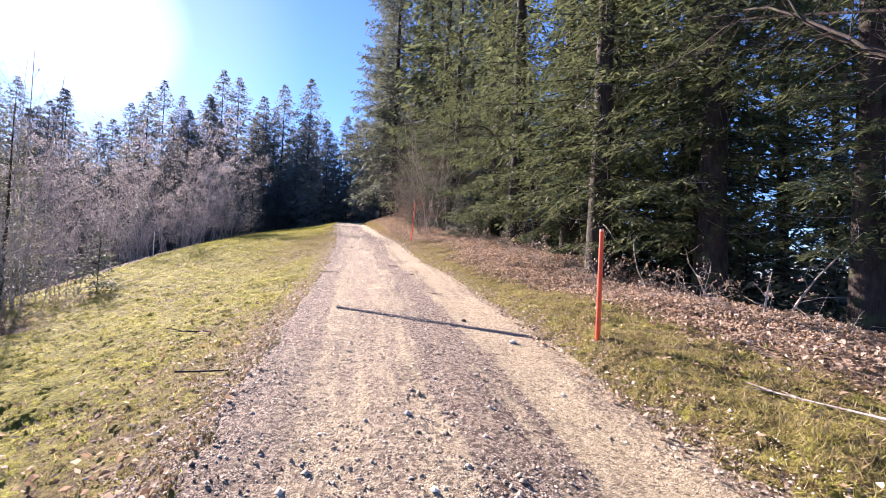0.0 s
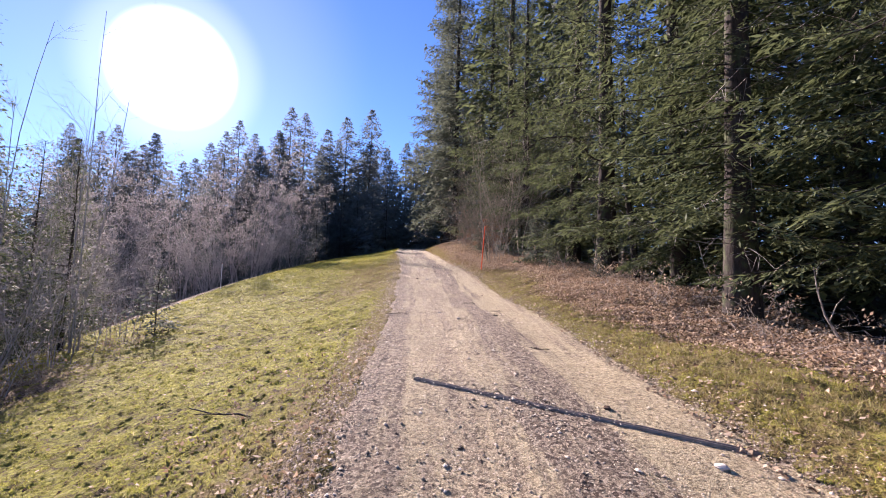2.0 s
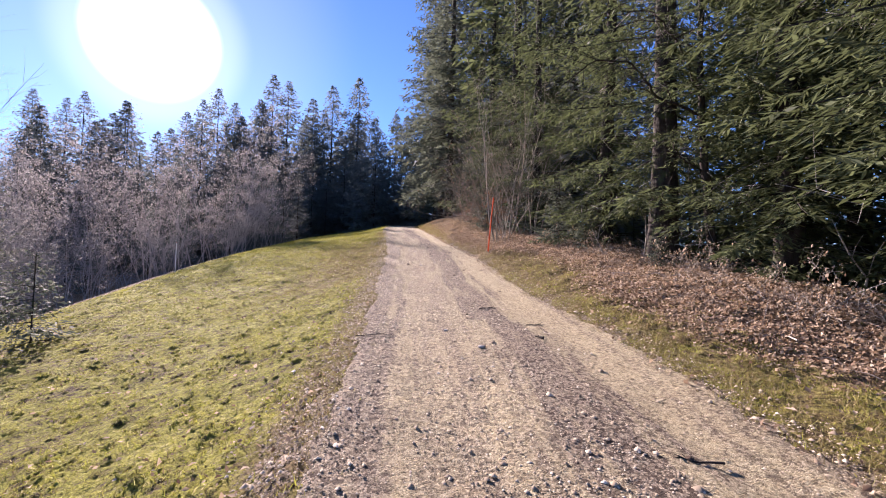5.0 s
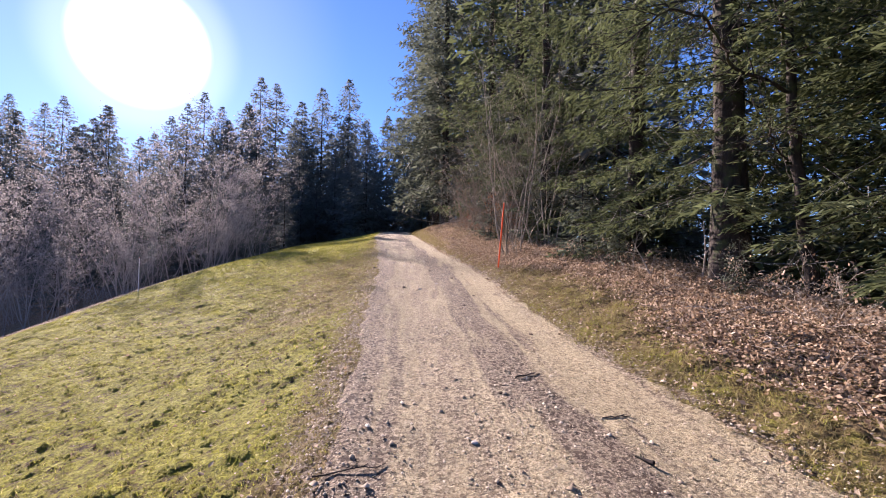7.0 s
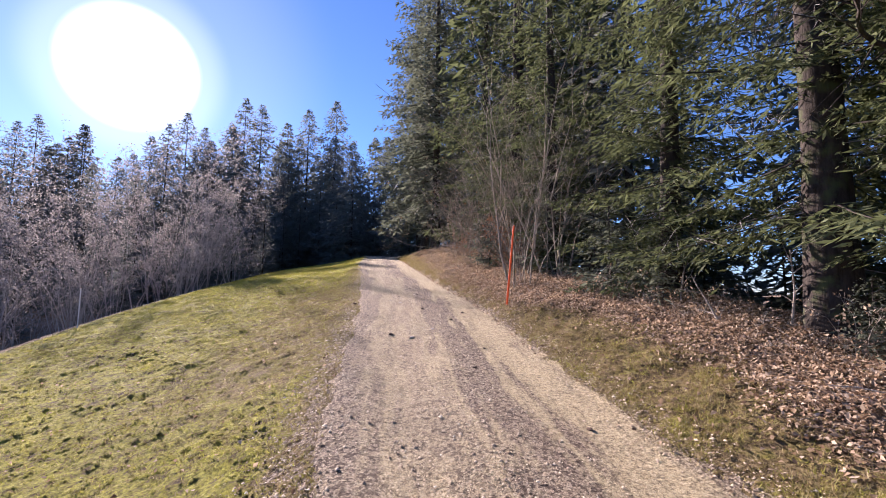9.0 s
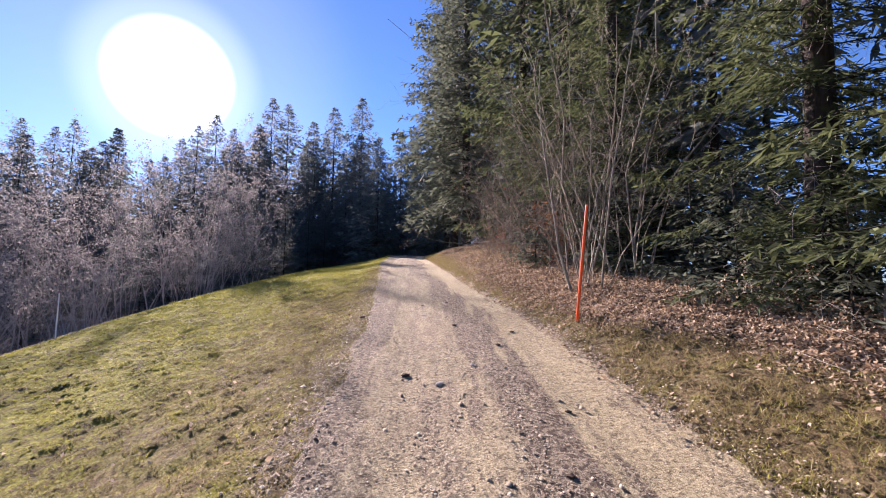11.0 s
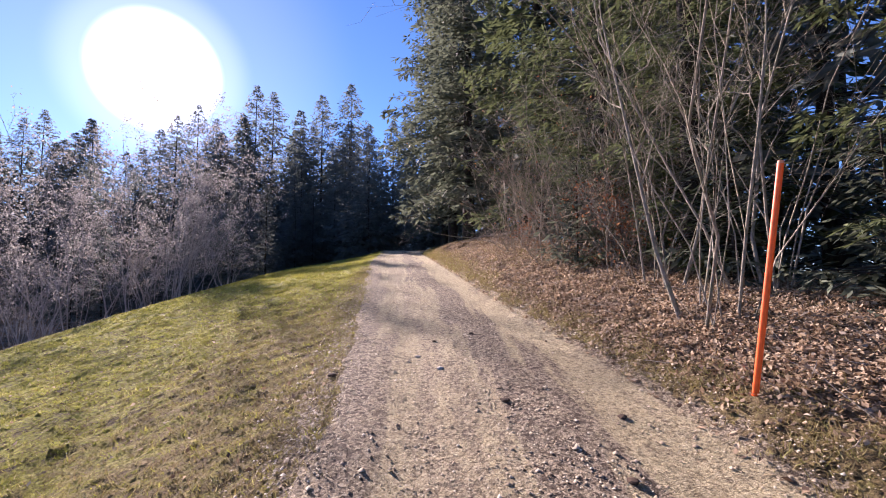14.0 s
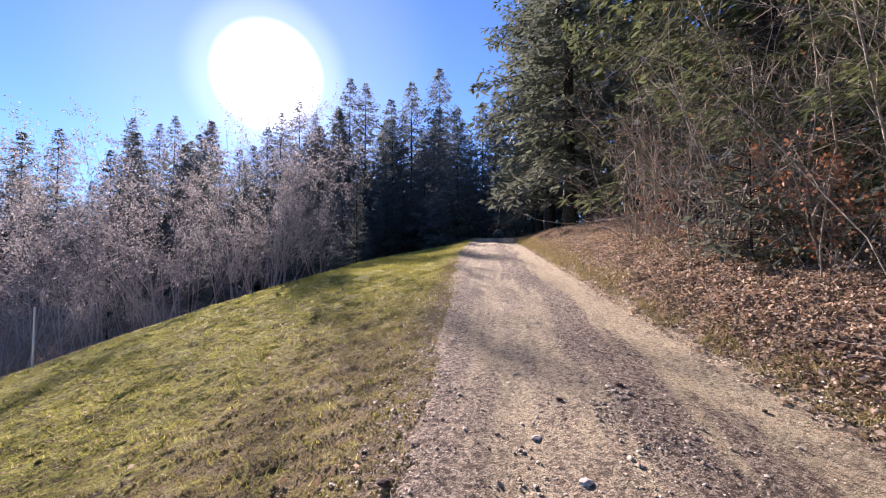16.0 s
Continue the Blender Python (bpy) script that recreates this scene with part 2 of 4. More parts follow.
# ---- helpers for shapes ----
def tri_mesh(name, v, f, mat, smooth=False):
    """A mesh from numpy arrays of corners and faces (three or four corners a face)."""
    v, f = np.asarray(v, np.float32), np.asarray(f, np.int32)
    k = f.shape[1]
    me = bpy.data.meshes.new(name)
    me.vertices.add(len(v))
    me.vertices.foreach_set("co", v.ravel())
    me.loops.add(f.size)
    me.loops.foreach_set("vertex_index", f.ravel())
    me.polygons.add(len(f))
    me.polygons.foreach_set("loop_start", np.arange(0, f.size, k, dtype=np.int32))
    me.update(calc_edges=True)
    if smooth:
        me.polygons.foreach_set("use_smooth", np.ones(len(f), bool))
    me.materials.append(mat)
    return me


def child(name, me, parent, label=""):
    ob = new(name, me)
    ob.parent = parent
    return tagged(ob, label)


def part(name, bm, material, parent, label=""):
    me = bpy.data.meshes.new(name)
    bm.to_mesh(me)
    bm.free()
    me.materials.append(material)
    return child(name, me, parent, label)


def sstep(a, b, v):
    u = min(max((v - a) / (b - a), 0.0), 1.0)
    return u * u * (3 - 2 * u)


# ---- the lie of the land ----
KNOTS = ((-60, -6.5), (-20, -3.0), (1.7, -0.80), (5.5, -0.36), (8.7, -0.01), (10.3, 0.13), (16.6, 0.75), (22, 1.42),
         (25.2, 1.84), (30, 2.47), (36, 3.2), (42, 3.85), (48, 4.42), (55, 5.08), (60, 5.48), (66, 5.8), (74, 5.85), (90, 5.75), (110, 6.3), (140, 7.5), (1000, 8.0))


def glide(knots, y):
    """A smooth curve through knots of (y, value)."""
    if y <= knots[0][0]:
        return knots[0][1]
    for i in range(len(knots) - 1):
        (a, p), (b, q) = knots[i], knots[i + 1]
        if y <= b:
            m0 = (q - knots[i - 1][1]) / (b - knots[i - 1][0]) if i else 0.0
            m1 = (knots[i + 2][1] - p) / (knots[i + 2][0] - a) if i + 2 < len(knots) else 0.0
            h = b - a
            u = (y - a) / h
            return (2 * u ** 3 - 3 * u * u + 1) * p + (u ** 3 - 2 * u * u + u) * h * m0 + (3 * u * u - 2 * u ** 3) * q + (u ** 3 - u * u) * h * m1
    return knots[-1][1]


LEFT = ((-40, -0.9), (13, -0.93), (18, -1.13), (24, -1.32), (28, -1.62), (36, -2.35), (50, -3.1), (60, -3.6), (90, -5.0), (140, -6.0))
RIGHT = ((-40, 2.35), (12, 2.35), (16, 2.05), (20, 1.9), (24, 1.75), (28, 1.25), (34, 0.75), (40, 0.35), (50, -0.2), (60, -0.6), (90, -1.9), (140, -3.0))


def road_z(y):
    return glide(KNOTS, y)


def edge_l(y):
    return glide(LEFT, y)


def edge_r(y):
    return glide(RIGHT, y)


def fall(v):
    return v if v < 4 else 4 + 4 * math.tanh((v - 4) / 4)


def ground(x, y):
    """Height of the ground: the climbing track, the meadow that falls away on one side, the bank on the other."""
    z = road_z(y)
    d, e = edge_l(y) - x, x - edge_r(y)
    if d > 0:
        z -= (1 - 0.85 * sstep(75, 105, y)) * fall(0.148 * d + 0.40 * (1 - math.exp(-d / 2)) + 0.45 * math.log1p(math.exp(min((d - 11.3) / 1.5, 60))))
    elif e > 0:
        k = 0.08 + 0.20 * sstep(10, 15, y) + 0.14 * sstep(17, 24, y) + 0.2 * sstep(27, 34, y) - 0.5 * sstep(44, 58, y)
        top = 2.9 - 0.9 * sstep(17, 24, y)
        z += k * top * (1 - math.exp(-e / top * 1.25)) - fall(0.32 * 0.7 * math.log1p(math.exp(min((e - 4.9) / 0.7, 400))))
        z += 0.17 * sstep(0.0, 0.5, e) * (1 - sstep(7.5, 11.5, y))
    return z


def axis(lo, fine_lo, fine_hi, hi, step, grow=1.18):
    mid = list(np.arange(fine_lo, fine_hi + step / 2, step))
    a, s = [], step
    while (a[-1] if a else fine_lo) > lo:
        s *= grow
        a.append((a[-1] if a else fine_lo) - s)
    b, s = [], step
    while (b[-1] if b else fine_hi) < hi:
        s *= grow
        b.append((b[-1] if b else fine_hi) + s)
    return a[::-1] + mid + b


def litter_share(x, y):
    """How far fallen leaves cover the ground: under the trees on both sides, and along the foot of the bank."""
    e = x - edge_r(y)
    if e > 0:
        near = 0.95 + 0.9 * (1 - sstep(9, 13, y)) - 0.25 * sstep(15, 20, y) - 0.4 * sstep(21, 25, y) + 0.8 * sstep(15.5, 17.5, y) * (1 - sstep(20.4, 22.2, y))
        return sstep(near - 0.5, near + 0.6, e)
    d = edge_l(y) - x
    return max(sstep(10.5, 12.5, d), 0.45 * (1 - sstep(0.3, 2.4, d)) * (1 - sstep(7, 13, y)), sstep(4.5, 6.5, d) * (1 - sstep(10, 17, y)), 0.38 * sstep(17, 22, y) * (1 - sstep(0.6, 2.4, d)))


def dry_share(x, y):
    """How far the turf is withered: along the verge, and beside the track higher up."""
    d = edge_l(y) - x
    if d < 0:
        return 0.55 + 0.25 * sstep(11, 19, y)
    return max(0.75 * (1 - sstep(0.1, 0.9, d)), 0.62 * sstep(15, 20, y) * (1 - sstep(1.4, 4.5, d)) * (1 - sstep(27, 33, y)), 0.5 * (1 - sstep(0.5, 2.5, d)) * (1 - sstep(8, 12, y)), 0.1)


def stony_share(x, y):
    """How far gravel has been thrown out over the turf beside the track."""
    d, e = edge_l(y) - x, x - edge_r(y)
    if x < (edge_l(y) + edge_r(y)) / 2:
        return 1 - sstep(-0.2, 0.85, d)
    return 0.8 * (1 - sstep(0.0, 0.5, e))


def rough(x, y):
    return 0.05 * noise.noise((x * 0.9, y * 0.9, 0)) + 0.045 * noise.noise((x * 2.6, y * 2.6, 5)) + 0.034 * noise.noise((x * 5.0, y * 5.0, 9))


def build_ground():
    xs, ys = axis(-900, -8.5, 5.2, 900, 0.13, 1.14), axis(-700, 1, 32, 900, 0.14, 1.08)
    verts, lit, dry, stony = [], [], [], []
    for y in ys:
        for x in xs:
            off = max(edge_l(y) - x, x - edge_r(y))
            z = ground(x, y) + (rough(x, y) * sstep(0.0, 0.8, off) if -13 < x < 12 and -3 < y < 60 else 0)
            if off < 0:
                z -= 0.07 * sstep(0.0, 0.2, -off)
            verts.append((x, y, z))
            lit.append(litter_share(x, y))
            dry.append(dry_share(x, y))
            stony.append(stony_share(x, y))
    n = len(xs)
    i = np.arange((len(ys) - 1) * n).reshape(-1, n)[:, :-1].ravel()
    me = tri_mesh("ground", np.array(verts), np.stack((i, i + 1, i + n + 1, i + n), 1), M_GROUND, True)
    me.attributes.new("litter", "FLOAT", "POINT").data.foreach_set("value", np.array(lit, np.float32))
    me.attributes.new("dry", "FLOAT", "POINT").data.foreach_set("value", np.array(dry, np.float32))
    me.attributes.new("stony", "FLOAT", "POINT").data.foreach_set("value", np.array(stony, np.float32))
    return tagged(new("ground", me), "sloping meadow and leaf-covered forest floor beside the track", "ground", kind="structure")


DRAIN_A, DRAIN_B = Vector((-0.30, 8.73)), Vector((2.78, 6.88))


def from_drain(x, y):
    """Distance from the cross drain."""
    if abs(y - 7.8) > 3:
        return 3.0
    p, d = Vector((x, y)) - DRAIN_A, DRAIN_B - DRAIN_A
    f = min(max(p.dot(d) / d.length_squared, 0), 1)
    return (p - d * f).length


def rut(u):
    """Height of the track's surface across its width, u from 0 to 1."""
    return -0.035 * math.exp(-((u - 0.26) / 0.09) ** 2) - 0.03 * math.exp(-((u - 0.79) / 0.10) ** 2) + 0.015 * math.exp(-((u - 0.55) / 0.12) ** 2)


def build_road():
    ys = axis(-60, 0, 72, 84, 0.12, 1.06)
    m = 44
    verts, us = [], []
    for y in ys:
        a, b = edge_l(y) - 0.12, edge_r(y) + 0.2
        a += 0.14 * noise.noise((y * 0.8, 0, 3)) + 0.10 * noise.noise((y * 3, 0, 8))
        b += 0.12 * noise.noise((y * 0.7, 9, 3)) + 0.07 * noise.noise((y * 3.3, 9, 8))
        for k in range(m + 1):
            u = k / m
            x = a + (b - a) * u
            far_off = from_drain(x, y)
            z = ground(x, y) + (rut(u) + 0.012 * noise.noise((x * 2.5, y * 1.2, 2)) + 0.012 * noise.noise((x * 8, y * 8, 4))) * sstep(0.1, 0.9, far_off) - 0.02 * (1 - sstep(0.05, 0.2, far_off))
            side = min(u, 1 - u)
            z -= 0.07 * (1 - sstep(0, 0.05, side)) - 0.022
            verts.append((x, y, z))
            us.append(u)
    n = m + 1
    i = np.arange((len(ys) - 1) * n).reshape(-1, n)[:, :-1].ravel()
    me = tri_mesh("road", np.array(verts), np.stack((i, i + 1, i + n + 1, i + n), 1), M_ROAD, True)
    me.attributes.new("across", "FLOAT", "POINT").data.foreach_set("value", np.array(us, np.float32))
    return tagged(new("road", me), "pale gravel farm track with worn wheel ruts", "road", kind="structure")


def road_top(x, y):
    a, b = edge_l(y) - 0.12, edge_r(y) + 0.2
    return ground(x, y) + rut((x - a) / (b - a)) * sstep(0.1, 0.9, from_drain(x, y)) + 0.022


build_ground()
build_road()


# ---- trees ----
def tubes(lines, sides=5):
    """Corners and faces of tapered tubes along lines of (points, radii)."""
    V, F, base = [], [], 0
    ring = np.arange(sides)
    ang = 2 * np.pi * ring / sides
    for pts, rad in lines:
        pts = np.asarray(pts, float)
        d = np.gradient(pts, axis=0)
        d /= np.linalg.norm(d, axis=1)[:, None] + 1e-9
        ref = np.where(np.abs(d[:, 2:3]) > 0.9, [[1.0, 0, 0]], [[0, 0, 1.0]])
        s = np.cross(d, ref)
        s /= np.linalg.norm(s, axis=1)[:, None] + 1e-9
        t = np.cross(d, s)
        r = np.asarray(rad)[:, None, None]
        V.append((pts[:, None] + r * (np.cos(ang)[None, :, None] * s[:, None] + np.sin(ang)[None, :, None] * t[:, None])).reshape(-1, 3))
        for k in range(len(pts) - 1):
            a = base + k * sides
            F.append(np.stack((a + ring, a + (ring + 1) % sides, a + sides + (ring + 1) % sides, a + sides + ring), 1))
        base += len(pts) * sides
    return np.concatenate(V), np.concatenate(F)


def kites(p, d, w, length, width):
    """Thin four-cornered sprays: from p along d, spread along w."""
    q = p + d * (length * 0.45)[:, None]
    s = w * (width * 0.5)[:, None]
    v = np.stack((p, q + s, p + d * length[:, None], q - s), 1).reshape(-1, 3)
    return v, np.arange(len(v), dtype=np.int32).reshape(-1, 4)


def unit(a):
    return a / (np.linalg.norm(a, axis=-1, keepdims=True) + 1e-9)


def conifer(seed, height, reach, clear, whorls, per, shoots, sprays, spray=(0.2, 0.04), droop=0.3, ragged=0.25, dead=0, far=False, taper=0.7, fine_to=99.0, core=0, fan=1.0, girth=0.0092):
    """A spruce: trunk with limbs, and a crown of flat drooping sprays. Returns the two meshes."""
    g = np.random.default_rng(seed)
    r0 = girth * height
    lean = g.normal(0, 0.006, 2)
    hs = np.linspace(0, height, 9)
    trunk = [(np.stack((lean[0] * hs + 0.03 * np.sin(hs * 0.7 + seed), lean[1] * hs, hs - 0.4 * (hs == 0)), 1), np.maximum(r0 * (1 - hs / height) ** 0.8, 0.012) * (1 + 0.3 * np.exp(-hs * 2.5)))]
    limbs, snags, P, D, W, L, B = [], [], [], [], [], [], []
    levels = clear + (height - clear) * np.linspace(0, 0.985, whorls) ** 0.92
    for h in levels:
        q = (h - clear) / (height - clear)
        prof = (1 - q) ** taper * min(1.0, 0.75 + 1.6 * q) * reach
        for k in range(per):
            az = g.uniform(0, 2 * np.pi)
            ln = max(0.25, prof * (1 + min(g.normal(0, ragged), 0.25)))
            hz = h + g.uniform(-0.5, 0.5) * (height - clear) / whorls
            out = np.array((math.cos(az), math.sin(az), 0.0))
            n = 5 if not far else 3
            s = np.linspace(0, 1, n)
            dr = droop * (1.1 - q) + g.normal(0, 0.06)
            up = (0.08 if far else 0.35) * q
            def at(s):
                s = np.asarray(s)
                return np.stack((out[0] * ln * s, out[1] * ln * s, hz + ln * (up * s - dr * s ** 1.4 + 0.16 * s ** 3)), -1) + np.array((lean[0] * hz, lean[1] * hz, 0))
            if not far or k == 0:
                limbs.append((at(s), (0.006 + 0.006 * ln) * (1 - 0.85 * s)))
            high = h > fine_to
            grow = 2.3 if high else 1.0
            m = max(3, int((shoots * 0.5 if high else shoots) * ln / reach))
            if core:
                c = core if not high else core // 2
                ss = g.uniform(0.03, 0.72, c)
                a = az + g.normal(0, 1.4, c)
                d = unit(np.stack((np.cos(a), np.sin(a), g.normal(-0.75, 0.35, c)), 1))
                P.append(at(ss)), D.append(d), W.append(unit(np.cross(d, g.normal(0, 1, (c, 3)))))
                L.append(grow ** 0.5 * g.uniform(0.10, 0.24, c) * (1.1 - 0.6 * q)), B.append(grow ** 0.5 * g.uniform(0.015, 0.036, c))
            for side in (-1, 1):
                ss = np.clip((np.arange(m) + g.uniform(0, 1, m)) / m * 0.92 + 0.1, 0, 1)
                a = az + side * g.uniform(0.7, 1.25, m)
                sd = np.stack((np.cos(a), np.sin(a), g.normal(-0.30, 0.22, m)), 1)
                sl = (0.15 + 0.34 * ln * (1 - ss) * 0.85) * g.uniform(0.6, 1.3, m)
                p0 = at(ss)
                rows = 2 if high else sprays
                for j in range(rows):
                    f = (j + g.uniform(0, 1, m)) / rows
                    p = p0 + sd * (sl * f)[:, None]
                    p[:, 2] -= sl * f * f * 0.35
                    a2 = a + g.normal(0, fan, m)
                    d = unit(np.stack((np.cos(a2), np.sin(a2), g.normal(-0.35, 0.3, m)), 1))
                    w = unit(np.cross(d, g.normal(0, 0.45, (m, 3)) + (0, 0, 1)))
                    P.append(p), D.append(d), W.append(w)
                    L.append(grow * spray[0] * (1.05 - (0.72 if far else 0.7) * q) * g.uniform(0.6, 1.5, m)), B.append(grow * spray[1] * (1.05 - (0.72 if far else 0.6) * q) * g.uniform(0.6, 1.4, m))
    for k in range(dead):
        az, h, ln = g.uniform(0, 2 * np.pi), g.uniform(0.5, clear + 6.0), g.uniform(0.7, 2.6)
        s = np.linspace(0, 1, 4)
        bend = g.normal(0, 0.25, 2)
        base = np.stack((np.cos(az + bend[0] * s) * ln * s, np.sin(az + bend[0] * s) * ln * s, h + ln * (-0.15 * s + bend[1] * s * s)), 1)
        snags.append((base, 0.009 * (1 - 0.8 * s)))
        for j in range(4):
            f = g.uniform(0.3, 0.95)
            b = base[0] + (base[-1] - base[0]) * f
            snags.append((np.stack((b, b + g.normal(0, 0.16, 3), b + g.normal(0, 0.3, 3) + (0, 0, -0.05))), (0.005, 0.004, 0.002)))
    tv, tf = tubes(trunk, 10 if not far else 5)
    lv, lf = tubes(limbs, 3)
    wood = tri_mesh("trunk", np.concatenate((tv, lv)), np.concatenate((tf, lf + len(tv))), M_BARK, True)
    v, f = kites(np.concatenate(P), np.concatenate(D), np.concatenate(W), np.concatenate(L), np.concatenate(B))
    return wood, (v, f), tri_mesh("dead_limb", *tubes(snags, 3), M_TWIG) if snags else None


def tree_thing(name, wood, crown, label, category="tree", group="", snag=None):
    ob = new(name)
    child("trunk", wood, ob)
    if crown is not None:
        child("crown", crown, ob)
    if snag is not None:
        tagged(child("dead_limb", snag, ob, "bare grey dead lower branches"), kind="stuff")
    return tagged(ob, label, category, group)


def stand(x, y, dz=0.0):
    return ground(x, y) + dz


def plant(proto, x, y, turn=0.0, size=1.0, dz=-0.05):
    """A copy of a tree on the ground at x, y."""
    c = copy_thing(proto, pose(x, y, stand(x, y) + dz, 0, 0, turn))
    c.scale = (size,) * 3
    return c


def stems(g, base, way, length, radius, depth, split, curl=0.25, lift=0.1):
    """Lines of a bare branch and all its twigs."""
    n = 6 if depth > 1 else 4 if depth else 2
    pts, d = [np.array(base, float)], unit(np.array(way, float))
    for k in range(n):
        d = unit(d + g.normal(0, curl / n ** 0.5, 3) + (0, 0, lift / n))
        pts.append(pts[-1] + d * length / n)
    pts = np.array(pts)
    rad = radius * (1 - 0.75 * np.linspace(0, 1, n + 1))
    out = [(pts, rad)]
    if depth > 0:
        for k in range(split[0]):
            f = g.uniform(0.15, 0.97)
            i = min(int(f * n), n - 1)
            p = pts[i] + (pts[i + 1] - pts[i]) * (f * n - i)
            axis_d = unit(pts[i + 1] - pts[i])
            side = unit(np.cross(axis_d, g.normal(0, 1, 3)))
            w = unit(axis_d * g.uniform(0.5, 1.1) + side * g.uniform(0.5, 0.9))
            out += stems(g, p, w, length * g.uniform(0.22, 0.5) * (1.15 - 0.6 * f), max(radius * 0.42 * (1.1 - 0.6 * f), 0.003), depth - 1, split[1:], curl * 1.2, lift)
    return out


def bare_shrub(name, seed, count, height, spread, split, mat, label, category, group, radius=0.035, leaves=0, leaf_mat=None, leaf=0.1, leaf_label="", curl=0.25, splay=0.42, stout=(0.5, 1.2)):
    """A clump of bare stems, each a part, under one crown of fine twigs."""
    g = np.random.default_rng(seed)
    ob, fine = new(name), []
    for k in range(count):
        a, r = g.uniform(0, 2 * np.pi), spread * g.uniform(0, 1) ** 0.7
        base = (0.45 * r * math.cos(a), 0.45 * r * math.sin(a), -0.15)
        w = (splay * r * math.cos(a) / spread, splay * r * math.sin(a) / spread, 1.0)
        lines = stems(g, base, w, height * g.uniform(0.6, 1.05), radius * (stout[0] + (stout[1] - stout[0]) * g.uniform() ** 2), 2, split, curl)
        child("stem", tri_mesh("stem", *tubes([s for s in lines if s[1][0] > 0.012] or lines[:1], 6), mat, True), ob)
        fine += [s for s in lines[1:] if s[1][0] <= 0.012]
    child("crown", tri_mesh("crown", *tubes(fine, 3), mat, True), ob, "fine bare twigs")
    if leaves:
        tips = np.array([s[0][-1] for s in fine] + [s[0][1] for s in fine])
        p = tips[g.integers(0, len(tips), leaves)] + g.normal(0, leaf, (leaves, 3))
        tagged(child("foliage", leaf_quads(g, p, leaf, leaf_mat), ob, leaf_label), kind="stuff")
    return tagged(ob, label, category, group)


def leaf_quads(g, p, size, mat, name="leaves", flat=0.0):
    """Small folded leaves at the points p."""
    n = len(p)
    d = unit(g.normal(0, 1, (n, 3)) * (1, 1, 1 - flat))
    w = unit(np.cross(d, g.normal(0, 1 - flat, (n, 3)) + (0, 0, 1e-3 + flat * 2)))
    s = size * g.uniform(0.6, 1.4, n)
    v, f = kites(p, d, w, s, s * 0.6)
    return tri_mesh(name, v, f, mat)


# conifers close to the track
near = []
for k, (h, r, clear, wh, per) in enumerate(((24, 3.5, 2.0, 48, 6), (25, 3.0, 2.6, 46, 6), (20, 2.6, 0.3, 48, 6))):
    wood, (v, f), snag = conifer(11 + k, h, r, clear, wh, per, 15, 11, (0.17, 0.038), 0.42, 0.46, dead=28, fine_to=7.5, core=42, fan=0.55, girth=0.0128)
    near.append(tree_thing("spruce_tree", wood, tri_mesh("crown", v, f, M_SPRUCE), "tall dark green spruce at the edge of the forest", "tree", "forest edge spruces", snag))
wood, (v, f), snag = conifer(17, 24, 3.3, 1.5, 42, 6, 8, 4, (0.42, 0.12), 0.42, 0.3, dead=14, fine_to=9, core=30, fan=0.6)
near.append(tree_thing("spruce_tree", wood, tri_mesh("crown", v, f, M_SPRUCE), "tall dark spruce standing deeper in the forest", "tree", "inner forest spruces", snag))
PLACES = ((0, 5.95, 18.0, 20, 1.0), (0, 7.6, 10.0, 310, 0.95), (2, 6.3, 22.2, 80, 1.0), (0, 6.1, 12.1, 200, 0.9), (1, 8.2, 7.4, 130, 0.7),
          (2, 6.9, 15.4, 250, 0.9), (3, 9.6, 13.0, 33, 1.05), (3, 10.5, 18.5, 77, 1.0), (2, 5.5, 28.0, 140, 0.95),
          (0, 5.4, 32.6, 222, 1.1), (3, 13.5, 13.5, 95, 0.9), (3, 4.9, 37.5, 60, 1.1), (3, 8.5, 31.0, 99, 1.15),
          (3, 9.0, 16.0, 300, 0.9))
placed = set()
for k, x, y, turn, size in PLACES:
    if k in placed:
        plant(near[k], x, y, turn, size)
    else:
        placed.add(k)
        near[k].matrix_basis = pose(x, y, stand(x, y) - 0.05, 0, 0, turn)
        near[k].scale = (size,) * 3

# the tall ones by the crest
wood, (v, f), snag = conifer(31, 34, 4.6, 3.2, 60, 6, 12, 4, (0.5, 0.15), 0.5, 0.34, core=12, fan=0.7)
tall = tree_thing("spruce_tree", wood, tri_mesh("crown", v, f, M_FIR), "very tall spruce with hanging grey-green branches by the crest", "tree", "tall spruces")
tall.matrix_basis = pose(2.6, 44.5, stand(2.6, 44.5), 0, 0, 40)
for x, y, turn, size in ((2.3, 52.0, 150, 1.05), (7.0, 48.0, 260, 1.0), (2.2, 60.0, 10, 0.95), (10.5, 38.0, 200, 0.95), (7.0, 62.0, 120, 1.0)):
    plant(tall, x, y, turn, size)

# forest wall beyond the crest and down the slope
far = []
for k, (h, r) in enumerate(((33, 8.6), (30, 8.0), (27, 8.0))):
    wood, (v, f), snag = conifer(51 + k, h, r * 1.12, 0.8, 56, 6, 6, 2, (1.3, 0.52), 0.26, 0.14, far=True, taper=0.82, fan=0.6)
    far.append(tree_thing("spruce_tree", wood, tri_mesh("crown", v, f, M_FAR_HAZED), "spruce in the forest wall behind the meadow, needles paled for haze", "tree", "far forest spruces"))
FIRST = set()


def far_tree(k, x, y, turn, size):
    if k in FIRST:
        plant(far[k], x, y, turn, size, -0.2)
    else:
        FIRST.add(k)
        far[k].matrix_basis = pose(x, y, stand(x, y) - 0.2, 0, 0, turn)
        far[k].scale = (size,) * 3


